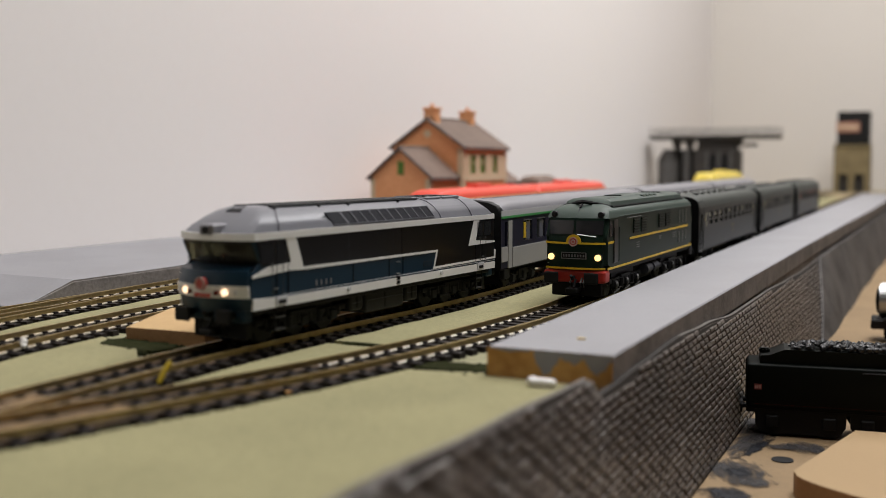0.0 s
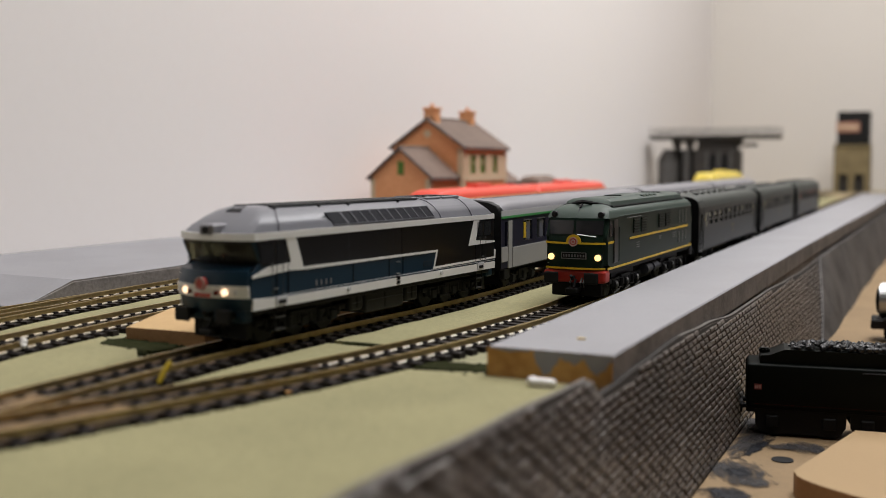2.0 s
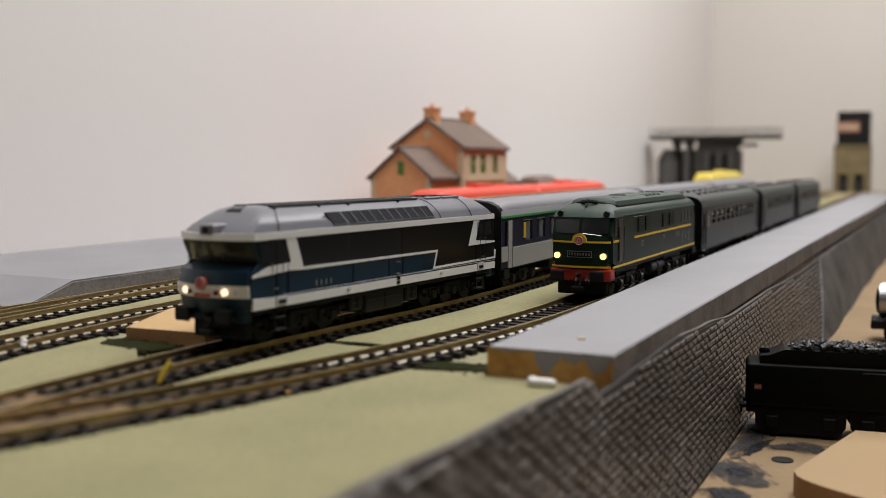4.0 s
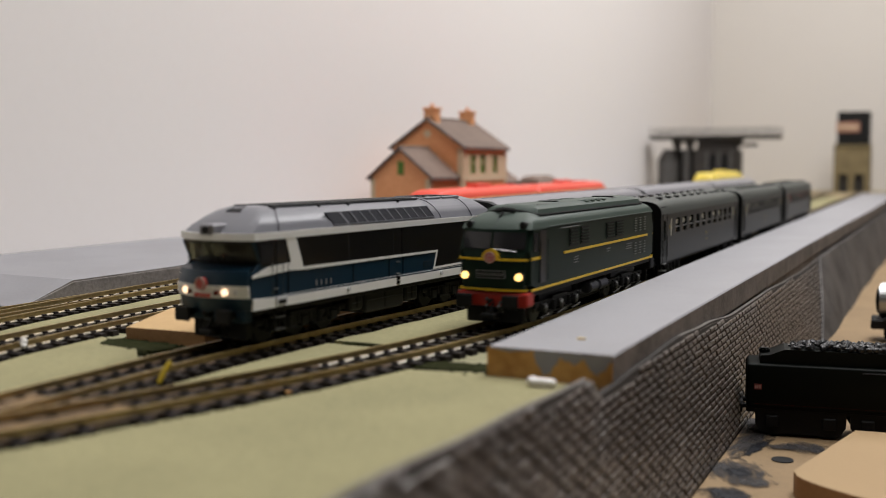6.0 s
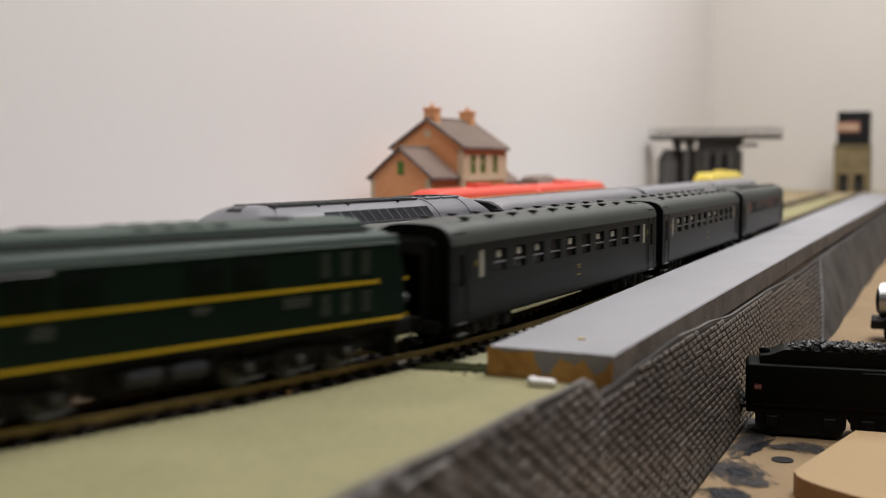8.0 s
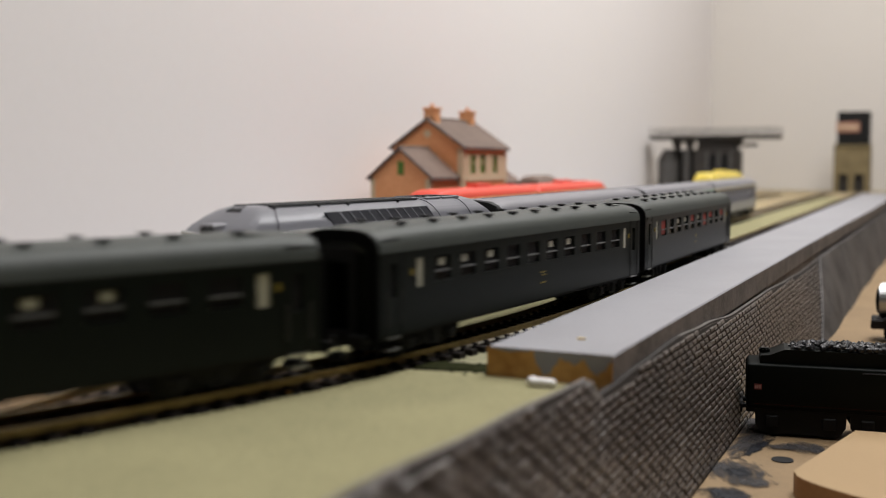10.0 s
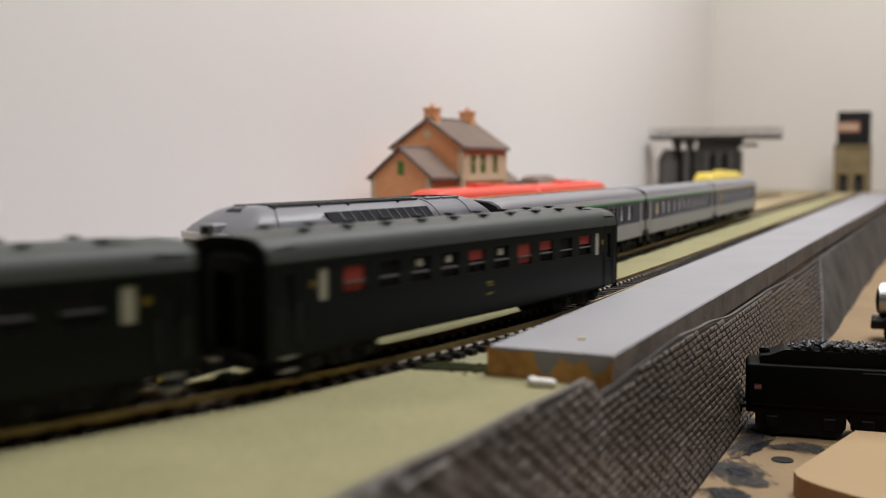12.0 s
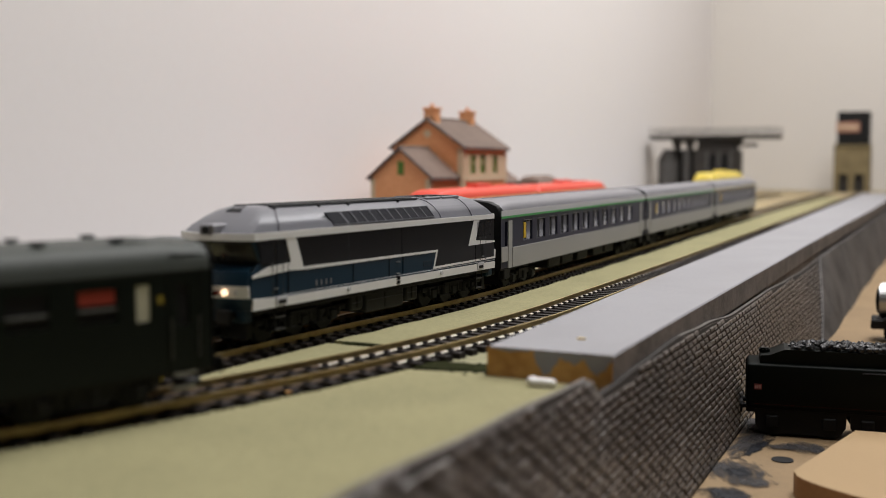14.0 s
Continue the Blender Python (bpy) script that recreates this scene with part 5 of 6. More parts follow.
def grey_coach(m, stripe, word):
    ob = thing("passenger_coach", "pale grey model coach with navy window band and " + word + " stripe", "model coach", m, "grey train coaches")
    L, w, z0, z1 = 0.2950, 0.0162, 0.0120, 0.0392
    centres = [-0.1080 + 0.0212 * i for i in range(11)]
    holes = [(c - 0.0070, c + 0.0070, 0.0247, 0.0363) for c in centres]
    doors = [(-L / 2 + 0.0050, -L / 2 + 0.0085, 0.0230, 0.0362), (L / 2 - 0.0085, L / 2 - 0.0050, 0.0230, 0.0362)]
    shell(ob, L, w, z0, z1, holes + doors, M["corail_navy"])
    part("interior", box(bmesh.new(), -0.0110, 0.0110, -L / 2 + 0.004, L / 2 - 0.004, z0 + 0.0008, z1 - 0.001), M["corail_navy"], ob)
    carriage_roof(L - 0.006, w + 0.0003, 0.0400, 0.0477, M["corail_roof"], ob, "mid grey ribbed roof", 0.8)
    for s in (-1, 1):
        bm = bmesh.new()
        loft(bm, [[(x * k, y, 0.0380 + (z - 0.0380) * k) for x, z in [(-0.0158, 0.0375), (-0.0158, 0.0415), (-0.0140, 0.0446), (-0.0090, 0.0466), (0, 0.0475), (0.0090, 0.0466), (0.0140, 0.0446), (0.0158, 0.0415), (0.0158, 0.0375)]] for y, k in ((s * (L / 2 - 0.0045), 1.0), (s * (L / 2 - 0.0005), 0.985), (s * (L / 2), 0.95))])
        part("roof_end", bm, M["black"], ob, "black rounded roof end", smooth=40)
    for s in (-1, 1):
        part("cant_rail", plate(bmesh.new(), s, w, [(-L / 2, 0.0391), (L / 2, 0.0391), (L / 2, 0.0420), (-L / 2, 0.0420)], 0.0004), M["corail_light"], ob, "light grey cant rail")
        part("stripe", plate(bmesh.new(), s, w, [(-L / 2, 0.0379), (L / 2, 0.0379), (L / 2, 0.0391), (-L / 2, 0.0391)], 0.0004), M[stripe], ob, "thin " + word + " stripe")
        part("lower_panel", plate(bmesh.new(), s, w, [(-L / 2 + 0.016, 0.0117), (L / 2 - 0.016, 0.0117), (L / 2 - 0.016, 0.0222), (-L / 2 + 0.016, 0.0222)], 0.0005), M["corail_grey"], ob, "pale grey lower body side")
        for h in holes:
            pane = part("window", plate(bmesh.new(), s, w - 0.0010, [(h[0], h[2]), (h[1], h[2]), (h[1], h[3]), (h[0], h[3])], 0.0002), M["pane_dark"], ob)
            part("seat_back", box(bmesh.new(), *sorted((s * (w - 0.0009), s * (w - 0.0003))), h[0] + 0.0052, h[1] - 0.0030, h[2] + 0.0004, h[3] - 0.0012), M["pane_grey"], pane)
            part("window_bar", box(bmesh.new(), *sorted((s * (w - 0.0008), s * (w + 0.0002))), h[0] + 0.0008, h[1] - 0.0008, h[3] - 0.0008, h[3] - 0.0003), M["bar_grey"], pane)
        for f in (-1, 1):
            e = f * L / 2
            part("door", plate(bmesh.new(), s, w, [(e - f * 0.0095, 0.0117), (e - f * 0.0148, 0.0117), (e - f * 0.0148, 0.0365), (e - f * 0.0095, 0.0365)], 0.0005), M["corail_grey"], ob, "pale grey folding door")
            part("door", plate(bmesh.new(), s, w, [(e - f * 0.0004, 0.0155), (e - f * 0.0085, 0.0155), (e - f * 0.0085, 0.0232), (e - f * 0.0004, 0.0232)], 0.0005), M["corail_grey"], ob)
            part("step", box(bmesh.new(), *sorted((s * (w - 0.003), s * (w - 0.0002))), *sorted((e - f * 0.0050, e - f * 0.0135)), 0.0060, 0.0117, 0.0005, 1), M["black"], ob)
        part("class_mark", plate(bmesh.new(), s, w, [(-0.1150, 0.0262), (-0.1120, 0.0262), (-0.1120, 0.0345), (-0.1150, 0.0345)], 0.0004), M["yellow"], ob, "yellow class mark")
        bars(ob, "inscription", M["badge_red"], [(0.093, 0.0178, 0.0040, 0.0028)], s, w)
    for y in (-0.055, -0.03, 0.0, 0.035, 0.06):
        bm = bmesh.new()
        box(bm, -0.0135, 0.0135, y - 0.011, y + 0.011, 0.0050, 0.0110, 0.0008, 1)
        part("underfloor_box", bm, M["black"], ob)
    for y in (-0.110, 0.110):
        bogie(ob, y, (-0.0145, 0.0145), 0.0053, 0.0205)
    bm = bmesh.new()
    for k in range(5):
        x = -0.009 + k * 0.0045
        box(bm, x - 0.0003, x + 0.0003, -L / 2 + 0.014, L / 2 - 0.014, 0.0455 + 0.0018 * (1 - abs(k - 2) / 2), 0.0480 - 0.0014 * (abs(k - 2) / 2) ** 2)
    part("roof_rib", bm, M["corail_roof"], ob)
    for s in (-1, 1):
        buffers(ob, s * (L / 2 + 0.0003), s, 0.0115, 0.0026)
    return ob


def railcar(m, L, roof, band, lower, label, top=0.0440):
    ob = thing("railcar", label, "model railcar", m)
    w, z0, z1 = 0.0158, 0.0085, 0.0350
    holes = [(-L / 2 + 0.020 + i * 0.0192, -L / 2 + 0.033 + i * 0.0192, 0.0228, 0.0305) for i in range(int((L - 0.04) / 0.0192))]
    shell(ob, L, w, z0, z1, holes, lower)
    for s in (-1, 1):
        for h in holes:
            part("window", plate(bmesh.new(), s, w - 0.0010, [(h[0], h[2]), (h[1], h[2]), (h[1], h[3]), (h[0], h[3])], 0.0002), M["pane_dark"], ob)
        part("window_band", plate(bmesh.new(), s, w, [(-L / 2, 0.0308), (L / 2, 0.0308), (L / 2, 0.0352), (-L / 2, 0.0352)], 0.0004), band, ob)
        part("window_band", plate(bmesh.new(), s, w, [(-L / 2, 0.0200), (L / 2, 0.0200), (L / 2, 0.0226), (-L / 2, 0.0226)], 0.0004), band, ob)
    carriage_roof(L, w + 0.0004, 0.0348, top, roof, ob, "")
    bm = bmesh.new()
    box(bm, -0.0060, 0.0060, -0.020, 0.015, top - 0.001, top + 0.0035, 0.0012, 2)
    part("roof_pod", bm, roof, ob)
    bm = bmesh.new()
    for k in range(4):
        box(bm, -0.004, 0.004, 0.04 + k * 0.012, 0.046 + k * 0.012, top - 0.0005, top + 0.0014, 0.0006, 1)
    part("roof_vent", bm, roof, ob)
    for y in (-L / 2 + 0.038, L / 2 - 0.038):
        bogie(ob, y, (-0.0125, 0.0125), 0.0053, 0.0190)
    return ob


blue_locomotive(ride(line_main, 0.108, 0.056) @ pose(-0.0006, 0, 0))
for i, (stripe, word) in enumerate((("corail_green", "green"), ("corail_green", "green"), ("corail_amber", "pale yellow"))):
    grey_coach(ride(line_main, 0.357 + 0.300 * i, 0.105), stripe, word)
railcar(ride(line_third, 0.635, 0.085), 0.246, M["railcar_red"], M["railcar_cream"], M["railcar_red"], "bright red and cream model railcar on a siding")
railcar(ride(line_third, 0.885, 0.085), 0.246, M["railcar_red"], M["railcar_cream"], M["railcar_red"], "bright red and cream model railcar trailer on a siding")
railcar(ride(line_second, 1.50, 0.10), 0.28, M["railcar_yellow"], M["railcar_yellow"], M["louvre"], "yellow-roofed model railcar standing far down a siding", 0.0520)

GREEN_PITCH = 0.2595
green_train = [(green_locomotive(), -0.0985, 0.052),
               (green_coach(GREEN_PITCH - 0.0205, {}, {0: 0.004, 1: 0.004, 2: 0.004, 4: 0.004, 6: 0.003, 7: 0.005}), GREEN_PITCH * 0.5, 0.085),
               (green_coach(GREEN_PITCH - 0.0205, {}, {0: 0.004, 1: 0.002, 2: 0.004, 5: 0.004, 6: 0.004}), GREEN_PITCH * 1.5, 0.085),
               (green_coach(GREEN_PITCH - 0.0205, {0: 2, 4: 1, 6: 2, 7: 1, 9: 1}, {2: 0.004, 3: 0.004, 5: 0.004}), GREEN_PITCH * 2.5, 0.085)]


# ---- scenery models ----
M["orange_wall"] = material("orange_render", (0.70, 0.34, 0.16), 0.8, grain=0.3, scale=250, bump=0.15, stain=0.2, stain_scale=30, second=(0.50, 0.19, 0.06))
M["cream_stone"] = material("cream_quoin_stone", (0.55, 0.45, 0.30), 0.8, grain=0.3, scale=250, second=(0.46, 0.36, 0.23))
M["brown_tile"] = material("brown_roof_tile", (0.19, 0.135, 0.105), 0.7, grain=0.4, scale=220, bump=0.2, stain=0.3, stain_scale=30, second=(0.12, 0.085, 0.07), vary=0.2)
M["roof_edge"] = material("slate_brown_barge_board", (0.10, 0.08, 0.075), 0.7, grain=0.2, scale=200)
M["green_shutter"] = material("green_window_paint", (0.085, 0.17, 0.02), 0.6, grain=0.3, scale=200, second=(0.045, 0.08, 0.012))
M["coal"] = material("model_coal", (0.012, 0.012, 0.013), 0.32, grain=0.4, scale=300, bump=0.5, second=(0.035, 0.035, 0.037))
M["tender_green"] = material("greenish_black_paint", (0.0030, 0.0042, 0.0034), 0.5, grain=0.15, scale=200, spec=0.08)
M["emblem"] = material("dull_red_emblem", (0.22, 0.05, 0.05), 0.5, grain=0.8, scale=900, second=(0.08, 0.02, 0.02))
M["tank_tan"] = material("tan_concrete", (0.21, 0.165, 0.085), 0.85, grain=0.4, scale=150, stain=0.4, stain_scale=30, second=(0.12, 0.095, 0.05))
M["gantry"] = material("dark_brown_gantry", (0.028, 0.024, 0.020), 0.6, grain=0.4, scale=200, second=(0.05, 0.045, 0.04))
M["gantry_grey"] = material("weathered_grey_metal", (0.085, 0.08, 0.076), 0.6, grain=0.4, scale=150, second=(0.05, 0.05, 0.048))
M["deck_grey"] = material("grey_gantry_deck", (0.20, 0.19, 0.175), 0.7, grain=0.3, scale=150)
M["rail_pale"] = material("pale_grey_railing", (0.26, 0.25, 0.235), 0.6, grain=0.2, scale=150)
M["sign_red"] = material("faded_red_sign", (0.34, 0.17, 0.12), 0.7, grain=0.3, scale=200)


def gable_block(parent, x0, x1, y0, y1, z0, eave, apex, wall, holes_e=(), holes_s=()):
    """Walls of a gabled block whose ridge runs along y; the east and south walls take window openings."""
    xm = (x0 + x1) / 2
    bm = bmesh.new()
    holed(bm, lambda u, v, d: (x1 - d, u, v), y0, y1, z0, eave, list(holes_e), 0.0015)
    part("wall", bm, wall, parent)
    bm = bmesh.new()
    holed(bm, lambda u, v, d: (u, y0 + d, v), x0, x1, z0, eave, list(holes_s), 0.0015)
    a = [bm.verts.new(q) for q in ((x0, y0, eave), (x1, y0, eave), (xm, y0, apex))]
    bm.faces.new(a)
    part("wall", bm, wall, parent)
    bm = bmesh.new()
    prism(bm, [(x0, y0 + 0.001), (x0 + 0.0015, y0 + 0.001), (x0 + 0.0015, y1), (x0, y1)], z0, eave)
    part("wall", bm, wall, parent)
    bm = bmesh.new()
    loft(bm, [[(x0, y1 - 0.0015, z0), (x1 - 0.001, y1 - 0.0015, z0), (x1 - 0.001, y1 - 0.0015, eave), (xm, y1 - 0.0015, apex), (x0, y1 - 0.0015, eave)], [(x0, y1, z0), (x1 - 0.001, y1, z0), (x1 - 0.001, y1, eave), (xm, y1, apex), (x0, y1, eave)]])
    part("wall", bm, wall, parent)
    part("room_shade", box(bmesh.new(), x0 + 0.002, x1 - 0.004, y0 + 0.004, y1 - 0.002, z0, eave - 0.001), M["black"], parent)


def gable_roof(parent, x0, x1, y0, y1, eave, apex, over=0.004, thick=0.0022):
    xm = (x0 + x1) / 2
    k = (apex - eave) / (x1 - xm)
    for s in (-1, 1):
        e = x1 + over if s > 0 else x0 - over
        ez = eave - over * k
        bm = bmesh.new()
        loft(bm, [[(xm, y, apex), (e, y, ez), (e, y, ez + thick), (xm, y, apex + thick * 1.2)] for y in (y0 - over, y1 + over)])
        slope = part("roof", bm, M["roof_edge"], parent)
        n = 11
        for i in range(n):
            a, b = i / n, (i + 1) / n + 0.02
            bm = bmesh.new()
            p0 = Vector((e + (xm - e) * a, 0, ez + (apex - ez) * a + thick))
            p1 = Vector((e + (xm - e) * min(b, 1), 0, ez + (apex - ez) * min(b, 1) + thick))
            loft(bm, [[(p0.x, y, p0.z), (p0.x, y, p0.z + 0.0009), (p1.x, y, p1.z + 0.0004), (p1.x, y, p1.z - 0.0003)] for y in (y0 - over + 0.001, y1 + over - 0.001)])
            part("tile_course", bm, M["brown_tile"], slope)
    part("ridge", tube(bmesh.new(), [(xm, y0 - over, apex + thick * 1.3), (xm, y1 + over, apex + thick * 1.3)], 0.0014, 8), M["brown_tile"], parent)


def window_in(parent, x, y0, y1, z0, z1, axis="x"):
    """A green shuttered window with frame and bars, set back in its opening."""
    bm = bmesh.new()
    if axis == "x":
        box(bm, x - 0.0010, x - 0.0003, y0, y1, z0, z1)
    else:
        box(bm, y0, y1, x + 0.0010, x + 0.0016, z0, z1)
    ob = part("window", bm, M["green_shutter"], parent, "green shuttered window")
    bm = bmesh.new()
    m = (y0 + y1) / 2
    for a, b, c, d in ((m - 0.0003, m + 0.0003, z0, z1), (y0, y1, z0 - 0.001, z0), (y0, y1, z0 + (z1 - z0) * 0.55, z0 + (z1 - z0) * 0.55 + 0.0006)):
        if axis == "x":
            box(bm, x - 0.0004, x + 0.0002, a, b, c, d)
        else:
            box(bm, a, b, x - 0.0003, x + 0.0010, c, d)
    part("frame", bm, M["cream_stone"], ob)


def station_house():
    ob = thing("house", "orange model station house with brown tiled roofs and green windows", "model house")
    z0 = 0.0112
    x0, x1, y0, y1 = -0.2965, -0.2160, 0.700, 0.820
    win = [(c - 0.0074, c + 0.0074, 0.0610, 0.0805) for c in (0.7255, 0.7520, 0.7860)]
    door = [(c - 0.0060, c + 0.0060, 0.0140, 0.0420) for c in (0.7255, 0.7860)]
    gable_block(ob, x0, x1, y0, y1, z0, 0.0885, 0.1160, M["orange_wall"], win + door)
    for h in win + door:
        window_in(ob, x1, *h)
    gable_roof(ob, x0, x1, y0, y1, 0.0885, 0.1160)
    for y in (y0, y1):
        part("quoin", box(bmesh.new(), x1 - 0.0055, x1 + 0.0008, y - 0.0008 if y == y0 else y - 0.0055, y + 0.0055 if y == y0 else y + 0.0008, z0, 0.0865), M["cream_stone"], ob, "cream corner stones")
    bm = bmesh.new()
    holed(bm, lambda u, v, d: (x1 + 0.0009 - d, u, v), y0 + 0.006, y1 - 0.006, 0.0560, 0.0815, win, 0.0012)
    part("window_surround", bm, M["cream_stone"], ob, "cream window surround band")
    part("string_course", box(bmesh.new(), x1 - 0.001, x1 + 0.0014, y0 + 0.006, y1 - 0.006, 0.0530, 0.0560, 0.0003, 1), M["cream_stone"], ob)
    part("oculus", cyl(bmesh.new(), (-0.2562, y0 - 0.0003, 0.1020), "y", 0.0040, 0.0012, 16), M["cream_stone"], ob)
    for y in (0.712, 0.803):
        bm = bmesh.new()
        box(bm, -0.2635, -0.2495, y - 0.0055, y + 0.0055, 0.1100, 0.1275)
        box(bm, -0.2648, -0.2482, y - 0.0066, y + 0.0066, 0.1275, 0.1300, 0.0004, 1)
        c = part("chimney", bm, M["orange_wall"], ob, "orange chimney stack")
        part("chimney_pot", cyl(bmesh.new(), (-0.2565, y, 0.1318), "z", 0.0022, 0.0045, 10, r2=0.0018), M["orange_wall"], c)
    # low front wing
    wx0, wx1, wy0, wy1 = -0.2870, -0.2215, 0.635, 0.6985
    wing = part("wing", box(bmesh.new(), wx0 + 0.002, wx1 - 0.002, wy0 + 0.004, wy1, z0, 0.050), M["black"], ob)
    gable_block(wing, wx0, wx1, wy0, wy1, z0, 0.0580, 0.0850, M["orange_wall"])
    part("window", box(bmesh.new(), -0.2575, -0.2505, wy0 - 0.0004, wy0 + 0.0010, 0.0600, 0.0735), M["green_shutter"], wing, "green shuttered window")
    gable_roof(wing, wx0, wx1, wy0, wy1 - 0.004, 0.0580, 0.0850)
    part("quoin", box(bmesh.new(), wx1 - 0.005, wx1 + 0.0006, wy0 - 0.0006, wy0 + 0.004, z0, 0.056), M["cream_stone"], wing)
    part("quoin", box(bmesh.new(), wx0 - 0.0006, wx0 + 0.004, wy0 - 0.0006, wy0 + 0.004, z0, 0.056), M["cream_stone"], wing)
    # low rear annexe
    rear = part("annexe", box(bmesh.new(), -0.275, -0.218, 0.8205, 0.862, z0, 0.050), M["orange_wall"], ob)
    gable_roof(rear, -0.275, -0.218, 0.826, 0.862, 0.050, 0.070)


def hut():
    ob = thing("hut", "small brown roofed model hut behind the railcars", "model hut")
    part("wall", box(bmesh.new(), -0.262, -0.232, 0.985, 1.045, 0.0112, 0.043), M["orange_wall"], ob)
    bm = bmesh.new()
    rings = []
    for y in (0.978, 0.985, 1.045, 1.052):
        k = 1.0 if 0.98 < y < 1.05 else 0.7
        rings.append([(-0.247 + 0.0185 * math.cos(math.pi * i / 8), y, 0.042 + 0.014 * k * math.sin(math.pi * i / 8)) for i in range(9)])
    loft(bm, rings)
    part("roof", bm, M["brown_tile"], ob)


def gantry():
    """The dark raised depot structure at the room's end."""
    ob = thing("coaling_stage", "dark model coaling stage with a long raised grey deck", "model structure", pose(-0.192, 1.93, 0.0012))
    part("deck", box(bmesh.new(), -0.130, 0.130, -0.030, 0.030, 0.1200, 0.1262, 0.001, 1), M["gantry"], ob)
    part("deck_top", box(bmesh.new(), -0.132, 0.132, -0.032, 0.032, 0.1262, 0.1288, 0.0006, 1), M["deck_grey"], ob, "grey deck planks")
    for y in (-0.031, 0.031):
        for k in range(12):
            x = -0.129 + k * 0.0235
            part("post", box(bmesh.new(), x - 0.0009, x + 0.0009, y - 0.0009, y + 0.0009, 0.1288, 0.1425), M["rail_pale"], ob)
        for z in (0.1340, 0.1385, 0.1425):
            part("rail", box(bmesh.new(), -0.131, 0.131, y - 0.0006, y + 0.0006, z - 0.0006, z + 0.0006), M["rail_pale"], ob)
    bunker = part("bunker", box(bmesh.new(), -0.040, 0.052, -0.020, 0.026, 0.0, 0.0980, 0.001, 1), M["gantry"], ob, "dark coal bunker")
    part("bunker_roof", box(bmesh.new(), -0.034, 0.040, -0.014, 0.024, 0.0980, 0.1198), M["gantry"], bunker)
    for x in (-0.012, 0.012, 0.036):
        part("buttress", box(bmesh.new(), x - 0.0030, x + 0.0030, -0.0240, -0.0202, 0.0, 0.094, 0.0006, 1), M["gantry_grey"], bunker)
    for x0, x1, z0, z1 in ((-0.008, 0.007, 0.058, 0.088), (0.016, 0.031, 0.058, 0.088)):
        part("opening", box(bmesh.new(), x0, x1, -0.0215, -0.0202, z0, z1), M["black"], bunker)
    for x in (-0.052, -0.078, 0.030):
        bm = bmesh.new()
        loft(bm, [[(x - 0.010, -0.016, 0.1199), (x + 0.010, -0.016, 0.1199), (x + 0.010, 0.016, 0.1199), (x - 0.010, 0.016, 0.1199)],
                  [(x - 0.004, -0.010, 0.1000), (x + 0.004, -0.010, 0.1000), (x + 0.004, 0.010, 0.1000), (x - 0.004, 0.010, 0.1000)]])
        part("hopper", bm, M["gantry"], ob)
    silo = part("silo", cyl(bmesh.new(), (-0.096, -0.004, 0.0385), "z", 0.0215, 0.077, 24), M["gantry_grey"], ob, "weathered grey silo")
    part("silo_roof", cyl(bmesh.new(), (-0.096, -0.004, 0.0885), "z", 0.0225, 0.023, 24, r2=0.009), M["gantry"], silo, "dark cone roof")
    part("column", cyl(bmesh.new(), (-0.056, -0.012, 0.0500), "z", 0.0075, 0.100, 16), M["gantry_grey"], ob, "weathered grey column")
    part("rear_wall", box(bmesh.new(), -0.1140, -0.0405, 0.0190, 0.0250, 0.0, 0.1000), M["gantry"], ob)
    part("chute", cyl(bmesh.new(), (0.066, 0.0, 0.1080), "x", 0.0035, 0.040, 10), M["gantry_grey"], ob)
    bm = bmesh.new()
    loft(bm, [[(0.044, y, 0.098), (0.056, y, 0.120), (0.040, y, 0.120)] for y in (-0.016, 0.016)])
    part("bracket", bm, M["gantry"], ob)


def water_tower():
    ob = thing("water_tower", "black tank on a tan arched model water tower", "model tower", pose(0.0405, 2.45, 0.0012))
    w = 0.0385
    bm = bmesh.new()
    holed(bm, lambda u, v, d: (u, -w + d, v), -w, w, 0.0, 0.113, [(-0.029, -0.006, 0.0, 0.044), (0.006, 0.029, 0.0, 0.044)], 0.012)
    base = part("base", bm, M["tank_tan"], ob, "tan stone base with two arches")
    bm = bmesh.new()
    box(bm, -w, w, -w + 0.0122, w, 0.0, 0.113)
    part("core", bm, M["gantry"], base)
    for s in (-1, 1):
        part("side_wall", box(bmesh.new(), *sorted((s * w, s * (w + 0.002))), -w, w, 0.0, 0.113), M["tank_tan"], base)
    part("cornice", box(bmesh.new(), -w - 0.003, w + 0.003, -w - 0.003, w + 0.003, 0.1090, 0.1150, 0.001, 1), M["tank_tan"], ob)
    part("tank", box(bmesh.new(), -w + 0.004, w - 0.001, -w + 0.002, w - 0.002, 0.1152, 0.1940, 0.0015, 2), M["black"], ob, "black tank")
    sign = part("sign", box(bmesh.new(), -w + 0.002, 0.016, -w - 0.0012, -w + 0.0018, 0.1450, 0.1690, 0.0006, 1), M["sign_red"], ob, "faded red sign board")
    bm = bmesh.new()
    for k in range(5):
        box(bm, -0.031 + k * 0.009, -0.025 + k * 0.009, -w - 0.0018, -w - 0.0012, 0.1520, 0.1620)
    part("lettering", bm, M["cream_stone"], sign)


